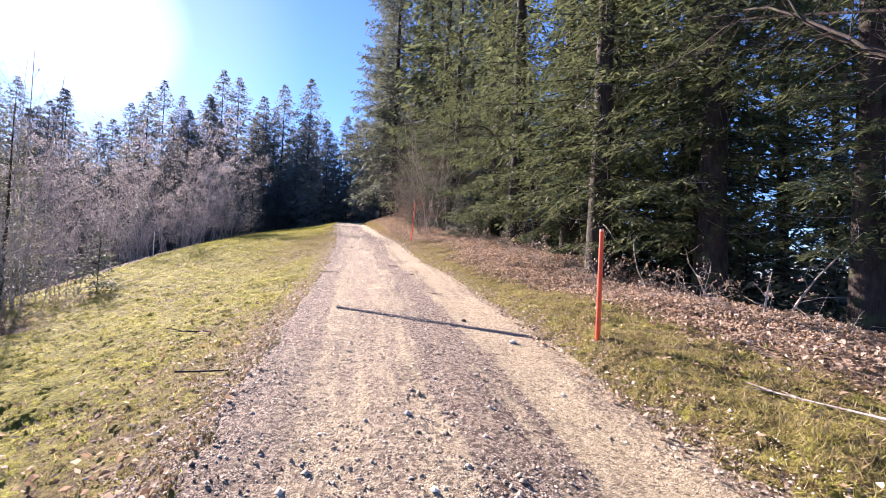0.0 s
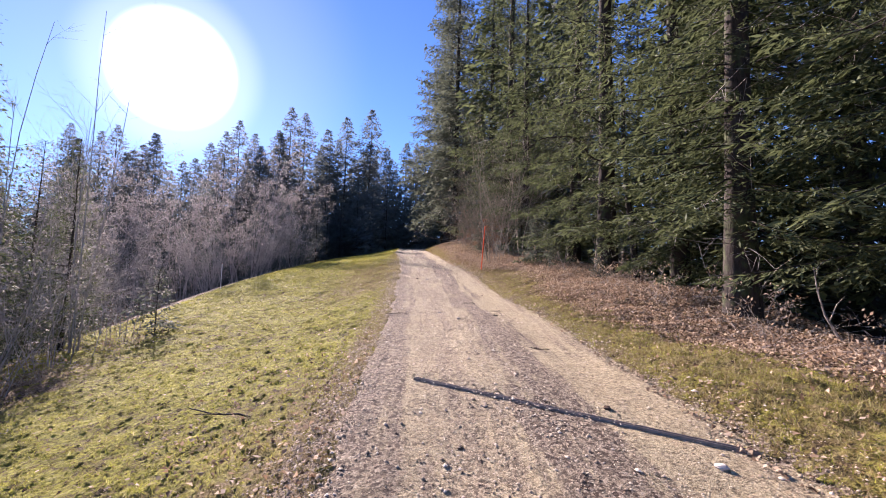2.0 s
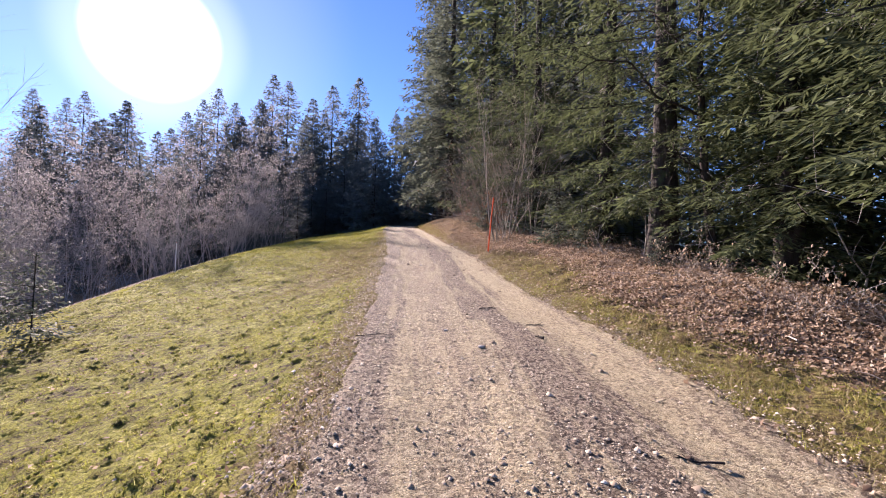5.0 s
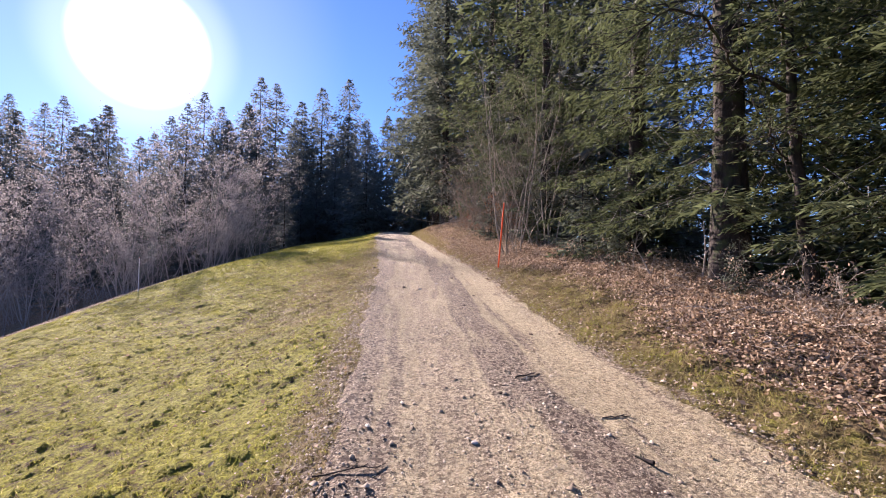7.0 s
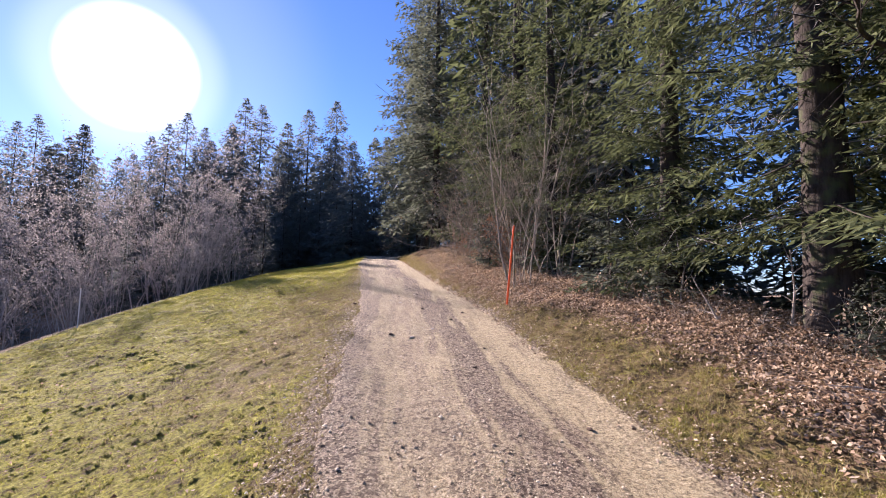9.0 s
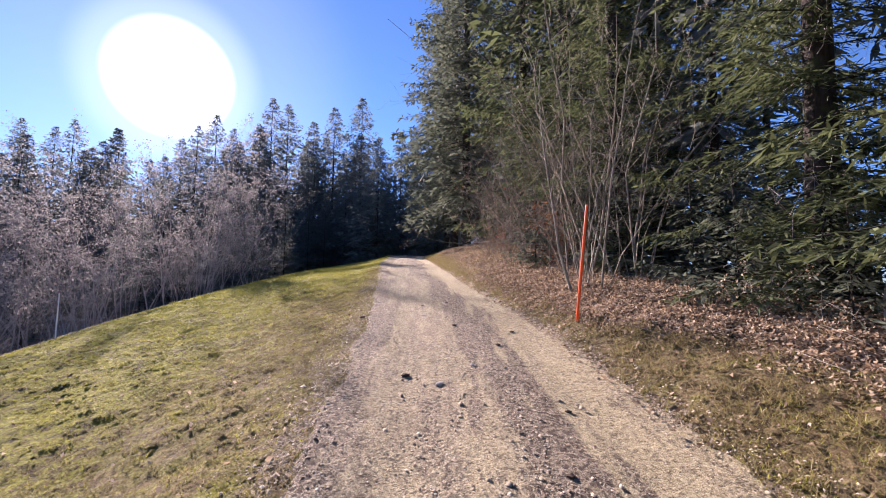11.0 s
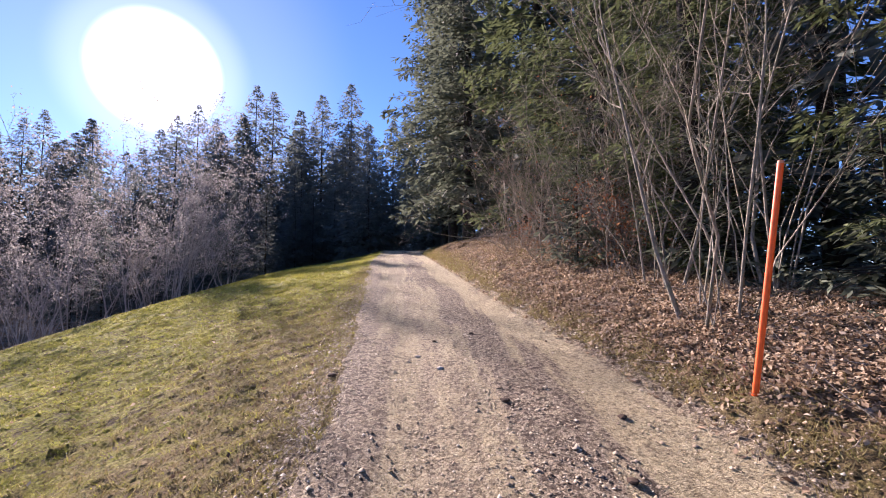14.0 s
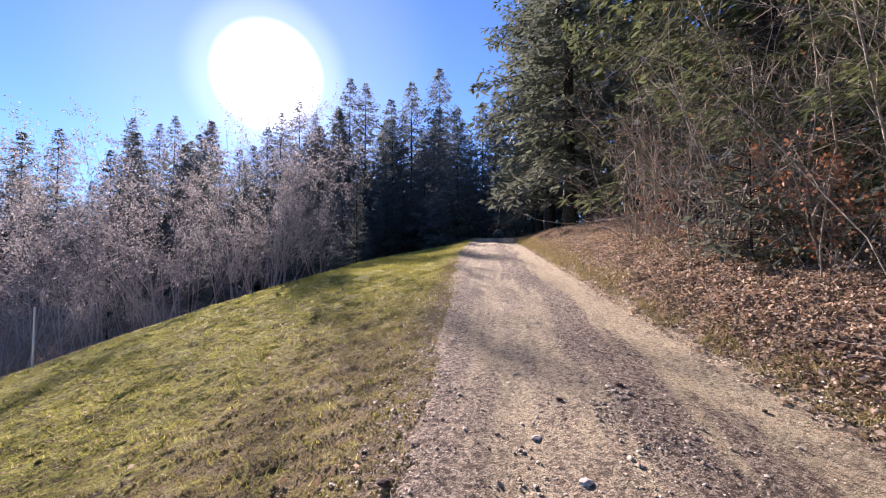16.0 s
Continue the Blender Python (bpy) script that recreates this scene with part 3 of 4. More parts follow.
SKYLINE = ((-13, 100.7, 0, 0.97), (-19.7, 106, 0, 0.97), (-24.5, 108, 1, 1.0), (-31, 110, 0, 1.04), (-34.5, 110, 0, 1.08), (-38, 112, 1, 1.02), (-46, 118, 0, 0.95),
           (-51, 120, 0, 1.06), (-57, 110, 2, 0.85), (-63.7, 105, 1, 0.9), (-68, 104, 2, 0.85), (-72.7, 105, 0, 0.86), (-78, 100, 1, 0.82), (-83, 105, 0, 0.86),
           (-90, 95, 1, 0.85), (-72, 75, 2, 0.85), (-62, 80, 1, 0.7), (-16, 112, 2, 0.95), (-28, 116, 1, 0.95), (-42, 112, 2, 1.0), (-55, 118, 1, 0.9))
for j, (x, y, k, size) in enumerate(SKYLINE):
    far_tree(k, x, y, 50 * j, size * 1.1)
gf = np.random.default_rng(5)
for j in range(34):
    x = -7 - 2.1 * j + gf.uniform(-1, 1)
    y = 84 - 0.35 * j + gf.uniform(-5, 5)
    far_tree(j % 3, x, y, gf.uniform(0, 360), gf.uniform(0.42, 0.56) if 2 < j < 12 else gf.uniform(0.5, 0.66))
for j in range(16):
    far_tree((j + 1) % 3, -14 - 4.3 * j + gf.uniform(-1.2, 1.2), 112 - 0.6 * j + gf.uniform(-3, 3), gf.uniform(0, 360), gf.uniform(0.86, 0.98))
for x, y, k, size in ((-4.5, 90, 1, 0.8), (-1.0, 84, 2, 0.8), (3.0, 80, 0, 0.7), (8, 76, 1, 0.9), (14, 72, 0, 0.9), (-7.5, 80, 2, 0.75), (-2.5, 98, 0, 0.8), (12, 60, 2, 0.9),
                      (-13, 98, 1, 0.9), (-30, 96, 2, 0.9), (-22, 100, 0, 0.8), (1.5, 70, 2, 0.55), (-6.5, 73, 1, 0.5), (24, 14, 2, 0.4), (30, 24, 1, 0.45), (27, 34, 0, 0.45), (20, 42, 2, 0.6), (34, 8, 0, 0.35), (22, 25, 1, 0.4), (28, 2, 2, 0.35), (18, 52, 0, 0.8), (40, 16, 1, 0.4)):
    far_tree(k, x, y, 37 * x, size)

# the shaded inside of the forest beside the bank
# crown shares the needle colour that is paled for haze
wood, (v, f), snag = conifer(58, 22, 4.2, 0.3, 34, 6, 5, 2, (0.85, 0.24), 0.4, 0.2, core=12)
inner = tree_thing("spruce_tree", wood, tri_mesh("crown", v, f, M_FAR_HAZED), "shaded spruce inside the forest, in the haze-paled needle colour", "tree", "inner forest spruces")
inner.matrix_basis = pose(12.0, 5.0, stand(12.0, 5.0) - 0.1)
for j, (x, y) in enumerate(((12.2, 16.4), (11.8, 21.5), (10.8, 34.0), (16.0, 7.5), (16.2, 14.0), (15.8, 20.0), (15.2, 26.5), (15.0, 33.5), (12.8, 1.0), (17, 2.5), (8.2, 38.5), (12.0, 44.0), (6.8, 36.0), (9.5, 41.0), (8.6, 28.0))):
    plant(inner, x, y, 67 * j, 0.85 + 0.05 * (j % 4))
for j, (x, y) in enumerate(((11.6, 27.5), (13.5, 24.0), (12.6, 30.5))):
    plant(inner, x, y, 50 * j, 0.27)

for j, (x, y) in enumerate(((-13.5, 57), (-17.5, 60), (-22, 60), (-26, 57), (-30, 58), (-34, 55), (-38, 57), (-24, 53), (-31.5, 51))):
    plant(inner, x, y, 43 * j, 0.36 + 0.04 * (j % 3))

# ---- bare shrubs and trees ----
hazel = bare_shrub("hazel_bush", 74, 10, 8.4, 1.0, (7, 8), M_HAZEL, "leafless hazel bush with crooked pale grey stems", "bush", "hazel bushes", 0.017, curl=0.42, splay=0.24, stout=(0.5, 2.4))
hazel.matrix_basis = pose(3.1, 24.3, stand(3.1, 24.3), 0, 0, 25)
for x, y, turn, size in ((3.75, 26.4, 200, 0.95), (4.5, 25.2, 310, 1.0)):
    plant(hazel, x, y, turn, size)

thicket = bare_shrub("thicket_bush", 77, 22, 6.0, 1.8, (9, 7), M_HAZEL, "dense leafless bush of fine grey twigs on the bank", "bush", "thicket bushes", 0.027, 260, M_RUST, 0.05, "few rust-brown dry leaves", curl=0.7, splay=0.42)
thicket.matrix_basis = pose(3.3, 30.0, stand(3.3, 30.0))
for x, y, turn, size in ((4.3, 28.6, 110, 0.85), (3.0, 33.0, 230, 0.95), (4.4, 32.0, 300, 1.1)):
    plant(thicket, x, y, turn, size)

bramble = bare_shrub("bramble", 78, 16, 1.15, 0.8, (6, 3), M_DEAD, "low tangle of dry bramble shoots with brown leaves", "bramble", "brambles", 0.007, 300, M_LEAF, 0.05, "withered brown leaves", curl=0.8, splay=1.5)
bramble.matrix_basis = pose(5.1, 13.2, stand(5.1, 13.2))
for j, (x, y, size) in enumerate(((5.4, 10.6, 1.0), (5.7, 8.4, 0.9), (4.9, 15.2, 0.8), (5.2, 17.2, 0.9), (4.8, 19.4, 0.8), (4.6, 21.4, 0.9), (4.2, 27.6, 0.9), (3.3, 34.6, 0.9), (3.9, 36.2, 1.1), (2.7, 36.6, 0.8),
                                  (3.2, 39.4, 1.0), (5.9, 12.2, 1.1), (5.8, 15.9, 1.0), (-6.2, 7.6, 0.9), (-6.9, 10.2, 1.0), (-7.6, 12.8, 1.0), (-5.1, 5.1, 0.8), (-8.3, 15.6, 0.9))):
    plant(bramble, x, y, 53 * j, size, 0.0)

willow = bare_shrub("bare_tree", 81, 8, 9.0, 3.0, (11, 7), M_TWIG, "bare bushy deciduous tree with pale twigs below the meadow", "tree", "bare trees", 0.035, 7000, M_BUDS, 0.08, "withered pale leaves")
willow.matrix_basis = pose(-15.2, 47, stand(-15.2, 47))
willow.scale = (1.08,) * 3
for x, y, turn, size in ((-19.5, 50, 70, 1.5), (-24, 48, 160, 1.65), (-29, 47, 220, 1.65), (-21, 56, 300, 1.8), (-33, 43, 20, 1.6), (-19, 44, 110, 1.1), (-26, 40.5, 260, 1.3), (-37, 50, 130, 1.7)):
    plant(willow, x, y, turn, size)

hedge = bare_shrub("hedge_bush", 91, 9, 4.2, 1.6, (9, 6), M_TWIG, "dense leafless bush with dry leaves at the meadow's lower edge", "bush", "hedge bushes", 0.022, 2000, M_BUDS, 0.034, "withered pale leaves")
hedge.matrix_basis = pose(-9.0, 10.5, stand(-9.0, 10.5))
for x, y, turn, size in ((-8.6, 7.8, 50, 1.0), (-10.2, 13.2, 110, 1.15), (-11.2, 16.0, 170, 1.2), (-12.6, 19.0, 230, 1.2), (-11.2, 9.0, 290, 1.5), (-13.5, 13.0, 350, 1.7), (-15.5, 17.5, 25, 1.7), (-8.4, 5.0, 75, 1.0), (-16.5, 23.0, 200, 1.6), (-14.6, 43.5, 90, 1.1), (-17.5, 39.5, 180, 1.2), (-21.5, 37, 270, 1.3), (-15.8, 35, 10, 0.9), (-20, 31.5, 140, 1.2), (-13.8, 50, 50, 1.2), (-16.5, 45, 200, 1.1), (-20.5, 42.5, 300, 1.2), (-24, 43.5, 60, 1.2), (-28, 41, 160, 1.3),
                          (-5.9, 6.3, 15, 0.55), (-7.0, 8.9, 95, 0.7), (-7.7, 11.6, 205, 0.75), (-8.5, 14.2, 130, 0.8), (-7.3, 5.0, 260, 0.9), (-9.6, 17.6, 320, 0.75)):
    plant(hedge, x, y, turn, size)

slim = bare_shrub("slim_tree", 95, 3, 9.6, 0.25, (10, 7), M_TWIG, "thin leafless tree rising above the hedge", "tree", "slim bare trees", 0.04, curl=0.09, splay=0.07)
slim.matrix_basis = pose(-9.5, 15.9, stand(-9.5, 15.9))
for x, y, turn, size in ((-10.3, 14.2, 80, 0.95), (-11.2, 17.6, 150, 0.9), (-14.5, 21.5, 30, 0.9)):
    plant(slim, x, y, turn, size)

# young conifers
wood, (v, f), snag = conifer(61, 9.5, 2.0, 0.2, 32, 6, 10, 3, (0.20, 0.06), 0.12, 0.2, fan=0.6)
young = tree_thing("young_spruce", wood, tri_mesh("crown", v, f, M_SPRUCE), "young spruce with a bare pointed leader", "tree", "young spruces")
young.matrix_basis = pose(-11.2, 14.2, stand(-11.2, 14.2))
for x, y, turn, size in ((-12.4, 10.4, 70, 0.85), (-14.0, 19.5, 140, 0.8), (-10.9, 11.6, 200, 0.6), (-13.2, 16.2, 290, 0.9), (-17, 25, 30, 0.9), (-9.8, 9.0, 340, 0.7), (-10.4, 16.6, 80, 0.65), (-9.9, 12.9, 120, 0.5), (-8.4, 9.9, 15, 0.42), (-7.9, 7.0, 215, 0.5), (-12.0, 7.6, 60, 0.95)):
    plant(young, x, y, turn, size)
wood, (v, f), snag = conifer(62, 1.9, 0.8, 0.05, 12, 5, 7, 2, (0.19, 0.055), 0.2, 0.25)
sapling = tree_thing("fir_sapling", wood, tri_mesh("crown", v, f, M_FIR), "small pale green fir sapling at the edge of the meadow", "sapling", "fir saplings")
sapling.matrix_basis = pose(-8.2, 17.2, stand(-8.2, 17.2))
for x, y, turn, size in ((3.4, 29.4, 70, 1.3), (4.6, 22.0, 140, 1.1), (5.0, 20.6, 30, 0.8), (4.9, 26.2, 220, 1.5), (5.3, 17.0, 10, 0.5), (5.2, 24.0, 180, 1.2), (8.2, 17.6, 40, 1.7), (8.6, 20.5, 90, 1.8), (9.6, 15.0, 150, 1.8), (7.9, 23.2, 210, 1.7), (10.0, 11.4, 260, 1.8), (9.4, 8.8, 310, 1.6), (11.4, 14.8, 20, 1.9), (7.6, 26.0, 70, 1.6), (10.6, 6.6, 110, 1.5), (8.9, 13.4, 170, 1.6), (10.5, 26.0, 50, 1.8), (12.0, 23.5, 100, 1.9), (9.6, 22.5, 150, 1.8)):
    plant(sapling, x, y, turn, size)

# beech saplings that keep their rusty leaves
beech = bare_shrub("beech_sapling", 97, 5, 2.6, 0.7, (9, 6), M_HAZEL, "young beech keeping its rust-brown winter leaves", "sapling", "beech saplings", 0.016, 420, M_RUST, 0.07, "rust-brown dry leaves")
beech.matrix_basis = pose(3.9, 28.6, stand(3.9, 28.6))
for x, y, turn, size in ((3.5, 27.9, 100, 0.8), (4.6, 29.8, 200, 1.0), (2.9, 31.2, 300, 0.7)):
    plant(beech, x, y, turn, size)


def limb_tree(name, seed, trunk, limbs, mat, label):
    """A bare tree with a trunk and overhanging limbs that follow the given courses."""
    g = np.random.default_rng(seed)
    ob = new(name)
    def course(pts, r0, r1):
        pts = np.array(pts, float)
        t = np.linspace(0, len(pts) - 1, 5 * len(pts))
        p = np.stack([np.interp(t, np.arange(len(pts)), pts[:, i]) for i in range(3)], 1)
        p[1:-1] = (p[:-2] + 2 * p[1:-1] + p[2:]) / 4 + g.normal(0, 0.015, (len(p) - 2, 3))
        return p, np.linspace(r0, r1, len(p))
    child("trunk", tri_mesh("trunk", *tubes([course(trunk, 0.11, 0.05)], 10), mat, True), ob)
    for pts, r0 in limbs:
        p, r = course(pts, r0, r0 * 0.25)
        lines = [(p, r)]
        for k in range(4, len(p) - 1):
            for n in range(2):
                d = unit(p[k] - p[k - 1])
                side = unit(np.cross(d, g.normal(0, 1, 3)))
                lines += stems(g, p[k], d * 0.8 + side * 0.8 + np.array((0, 0, -0.15)), g.uniform(0.4, 1.2), r[k] * 0.4, 1, (4,), 0.35, 0.0)
        child("limb", tri_mesh("limb", *tubes(lines, 5), mat, True), ob)
    return tagged(ob, label, "tree", "overhanging trees")


zb = stand(6.4, 4.2)
limb_tree("bare_tree", 3, ((6.4, 4.2, zb - 0.2), (6.3, 4.4, zb + 1.2), (6.2, 4.6, zb + 2.6), (6.4, 4.4, zb + 5.5), (6.5, 4.6, zb + 8)),
          ((((6.22, 4.55, zb + 2.4), (5.23, 5.2, 3.11), (5.4, 6.6, 4.46), (5.5, 8.2, 5.2)), 0.034),
           (((6.2, 4.6, zb + 2.8), (5.35, 6.0, 3.75), (5.2, 6.4, 4.6), (4.7, 7.4, 5.4)), 0.026),
           (((6.3, 4.5, zb + 3.6), (5.6, 7.2, 4.7), (5.5, 8.6, 4.6), (5.0, 10.0, 4.5)), 0.024)), M_BARK, "bare deciduous tree with dark limbs hanging over the verge")
zb = stand(6.3, 16.6)
limb_tree("bare_tree", 4, ((6.3, 16.6, zb - 0.2), (6.1, 16.7, zb + 2.0), (5.9, 16.6, zb + 3.6), (5.7, 16.4, zb + 6.5)),
          ((((5.95, 16.6, zb + 3.4), (4.84, 16.5, 5.08), (4.0, 16.0, 5.55), (2.9, 15.2, 5.15), (2.4, 15.6, 4.8)), 0.035),
           (((5.9, 16.6, zb + 3.8), (4.9, 15.8, 5.8), (3.9, 15.0, 6.0), (3.0, 14.4, 5.6)), 0.03),
           (((6.0, 16.7, zb + 2.2), (5.1, 16.0, 3.6), (4.6, 15.6, 3.9), (4.2, 15.3, 3.7)), 0.02)), M_BARK, "bare deciduous tree arching over the bank among spruces")


def pale_stem(x, y, height, lean, seed):
    g = np.random.default_rng(seed)
    lines = stems(g, (0, 0, -0.1), (lean[0], lean[1], 1), height, 0.024, 1, (4,), 0.35, 0.0)
    ob = new("dead_sapling", None)
    child("stem", tri_mesh("stem", *tubes(lines, 5), M_DEAD, True), ob)
    ob.matrix_basis = pose(x, y, stand(x, y))
    return tagged(ob, "thin dead sapling with pale crooked stem under the spruces", "sapling", "dead saplings")


for j, (x, y, h, lean) in enumerate(((6.6, 12.3, 3.4, (-0.05, 0.05)), (7.3, 8.0, 1.8, (0.1, 0)), (6.4, 10.2, 1.5, (-0.5, 0.1)), (7.0, 9.2, 1.6, (-0.7, 0)), (6.2, 7.4, 0.8, (0.4, 0.2)),
                                     (5.7, 18.5, 1.3, (-0.25, 0)), (6.6, 13.8, 1.7, (0.5, 0.2)), (5.3, 20.5, 1.5, (0.2, 0)), (4.9, 18.9, 1.0, (-0.5, 0.2)), (7.7, 13.1, 1.2, (-0.8, 0.2)))):
    pale_stem(x, y, h, lean, 300 + j)


# ---- marker poles ----
def marker_pole(name, height, radius, x, y, lean, mat, cap, label, sunk=0.0):
    ob = new(name)
    bm = bmesh.new()
    bmesh.ops.create_cone(bm, cap_ends=True, segments=20, radius1=radius, radius2=radius * 0.92, depth=height + 0.25, matrix=Matrix.Translation((0, 0, (height - 0.25) / 2)))
    bmesh.ops.bevel(bm, geom=[e for e in bm.edges if all(v.co.z > height - 0.01 for v in e.verts)], offset=radius * 0.25, segments=2, affect="EDGES")
    part("pole", bm, mat, ob)
    bm = bmesh.new()
    bmesh.ops.create_cone(bm, cap_ends=True, segments=20, radius1=radius * 0.96, radius2=radius * 0.8, depth=0.025, matrix=Matrix.Translation((0, 0, height + 0.006)))
    part("cap", bm, cap, ob, "paler top end")
    ob.matrix_basis = pose(x, y, stand(x, y) - sunk, *lean)
    return tagged(ob, label, "marker pole", "snow poles")


M_RED = mat_plain("red_orange_paint", (0.62, 0.075, 0.018), 0.45, 0.4, 0.2, 9)
M_ORANGE = mat_plain("bright_orange_plastic", (0.86, 0.115, 0.016), 0.4, 0.45, 0.1, 6)
M_CAP = mat_plain("paler_end", (0.66, 0.27, 0.16), 0.7, 0.3, 0.2, 40)
marker_pole("snow_pole", 1.29, 0.028, 2.795, 6.37, (0, 0.6, 0), M_RED, M_CAP, "short red-orange wooden snow pole in the grass verge")
marker_pole("snow_pole", 2.0, 0.026, 2.31, 22.7, (8.5, 2.7, 0), M_ORANGE, M_CAP, "leaning bright orange plastic snow pole beside the track", 0.06)

tagged(marker_pole("white_post", 1.55, 0.022, -12.6, 30.8, (0, 0, 0), mat_plain("white_plastic", (0.75, 0.75, 0.73), 0.5, 0.4, 0.1, 10), M_CAP, "thin white fence post at the meadow's lower edge"), category="post", group="fence posts")


# ---- cross drain in the track ----
def cross_drain():
    a, b = DRAIN_A.to_3d(), DRAIN_B.to_3d()
    length, turn = (b - a).length, math.degrees(math.atan2(b.y - a.y, b.x - a.x))
    z0 = road_top(a.x, a.y) - 0.028
    z1 = z0 + (road_top(1.9, 7.409) - 0.028 - z0) * length / (Vector((1.9, 7.409, 0)) - a).length
    ob = new("cross_drain")
    steel = mat_plain("rusty_steel", (0.20, 0.17, 0.145), 0.65, 0.4, 0.4, 14, 0.2)
    for side in (-1, 1):
        bm = bmesh.new()
        bmesh.ops.create_cube(bm, size=1, matrix=Matrix.Translation((length / 2, side * 0.024, -0.03)) @ Matrix.Diagonal((length, 0.014, 0.12, 1)))
        bmesh.ops.bevel(bm, geom=bm.edges[:], offset=0.004, segments=1, affect="EDGES")
        part("rail", bm, steel, ob)
    bm = bmesh.new()
    bmesh.ops.create_cube(bm, size=1, matrix=Matrix.Translation((length / 2, 0, -0.045)) @ Matrix.Diagonal((length, 0.034, 0.05, 1)))
    part("channel_bed", bm, mat_plain("dark_channel", (0.045, 0.038, 0.035), 0.9, 0.2, 0.4, 30), ob, "dark bottom of the channel")
    ob.matrix_basis = Matrix.Translation((a.x, a.y, z0 + 0.004)) @ Matrix.Rotation(radians(turn), 4, "Z") @ Matrix.Rotation(-math.atan2(z1 - z0, length), 4, "Y")
    return tagged(ob, "narrow steel drainage channel laid slantwise across the track", "drain")


cross_drain()


# ---- loose things on the track ----
def clod(x, y, size, seed, mat, name, label, category):
    g = np.random.default_rng(seed)
    bm = bmesh.new()
    bmesh.ops.create_icosphere(bm, subdivisions=2, radius=size)
    for v in bm.verts:
        v.co *= 1 + 0.35 * noise.noise(v.co / size * 1.3 + Vector((seed, 0, 0)))
        v.co.z *= 0.55
        v.co.x *= 1.25
    me = bpy.data.meshes.new(name)
    bm.to_mesh(me)
    bm.free()
    me.materials.append(mat)
    ob = new(name, me)
    ob.matrix_basis = pose(x, y, road_top(x, y) + size * 0.2, 0, 0, g.uniform(0, 360))
    return tagged(ob, label, category, category + "s on the track")


M_CLOD = mat_plain("dark_earth", (0.075, 0.052, 0.038), 0.95, 0.1, 0.4, 60)
M_ROCK = mat_plain("pale_stone", (0.46, 0.41, 0.35), 0.85, 0.2, 0.25, 50)
for j, (x, y, s) in enumerate(((1.56, 7.93, 0.05), (1.49, 10.29, 0.035), (1.53, 16.6, 0.05), (1.24, 22.85, 0.055), (0.84, 21.9, 0.05), (0.29, 23.15, 0.055), (-0.27, 25.2, 0.035),
                               (0.74, 18.5, 0.04), (-0.46, 20.66, 0.06), (0.28, 25.5, 0.05), (1.1, 19.6, 0.035), (0.55, 14.3, 0.03), (1.3, 25.2, 0.03), (-1.43, 24.0, 0.06))):
    clod(x, y, s * 0.7, 400 + j, M_CLOD, "earth_clod", "small dark clod of earth lying on the gravel", "clod")
for j, (x, y, s) in enumerate(((-0.25, 24.1, 0.035), (0.5, 12.6, 0.035), (-0.08, 20.3, 0.04), (0.15, 13.4, 0.025), (-0.5, 24.6, 0.03), (1.95, 6.9, 0.04), (1.9, 5.4, 0.024), (0.2, 3.9, 0.03), (0.35, 20.9, 0.03))):
    clod(x, y, s, 500 + j, M_ROCK, "stone", "pale rounded stone lying on the gravel", "stone")


def stick(x, y, length, turn, radius, seed, mat=M_BARK, lift=0.0, tilt=0.0, label="short dark broken stick lying on the track"):
    g = np.random.default_rng(seed)
    n = 7
    s = np.linspace(-0.5, 0.5, n) * length
    pts = np.stack((s, g.normal(0, length * 0.03, n), np.abs(g.normal(0, length * 0.02, n))), 1)
    lines = [(pts, radius * np.linspace(1, 0.5, n))]
    for k in range(2):
        i = int(g.integers(2, n - 1))
        lines.append((np.stack((pts[i], pts[i] + (length * 0.12, length * g.uniform(-0.15, 0.15), 0.02))), (radius * 0.5, radius * 0.25)))
    ob = new("stick", tri_mesh("stick", *tubes(lines, 6), mat, True))
    top = road_top(x, y) if edge_l(y) < x < edge_r(y) else ground(x, y) + 0.03
    ob.matrix_basis = pose(x, y, top + radius * 0.6 + lift, 0, tilt, turn)
    return tagged(ob, label, "stick", "fallen sticks")


for j, (x, y, ln, turn, r) in enumerate(((1.33, 13.07, 0.14, 120, 0.018), (-0.75, 13.03, 0.5, 20, 0.006), (0.96, 14.76, 0.35, 25, 0.009), (1.48, 13.8, 0.3, 10, 0.007), (1.53, 10.26, 0.3, 160, 0.008),
                                         (-1.2, 6.2, 0.8, 15, 0.01), (-2.3, 8.6, 0.9, 170, 0.012))):
    stick(x, y, ln, turn, r, 600 + j)
for j, (x, y, ln, turn, r) in enumerate(((3.55, 4.35, 1.3, 105, 0.012), (3.9, 14.7, 0.9, 30, 0.01), (4.3, 15.9, 1.2, 150, 0.012), (3.7, 25.6, 1.1, 20, 0.015), (4.0, 12.4, 0.8, 70, 0.01))):
    stick(x, y, ln, turn, r, 620 + j, M_DEAD, label="long pale dead branch lying in the leaves")
for j in range(7):
    stick(2.2 + 0.25 * j, 38.0 + 0.3 * (j % 3), 1.6, 20 + 25 * j, 0.02, 640 + j, M_DEAD, 0.25, -18 + 5 * j, "cut pale branch on a brushwood heap at the bank")


# ---- grass, leaves and gravel, past counting ----
def scatter(g, n, keep, box):
    """Points on the ground within box where keep(x, y) allows them."""
    out = []
    while len(out) < n:
        x, y = box[0] + (box[1] - box[0]) * g.uniform(0, 1) ** 1.4, box[2] + (box[3] - box[2]) * g.uniform(0, 1) ** 1.1
        if g.uniform() < keep(x, y):
            out.append((x, y, ground(x, y) + rough(x, y) * sstep(0.0, 0.8, max(edge_l(y) - x, x - edge_r(y)))))
    return np.array(out)


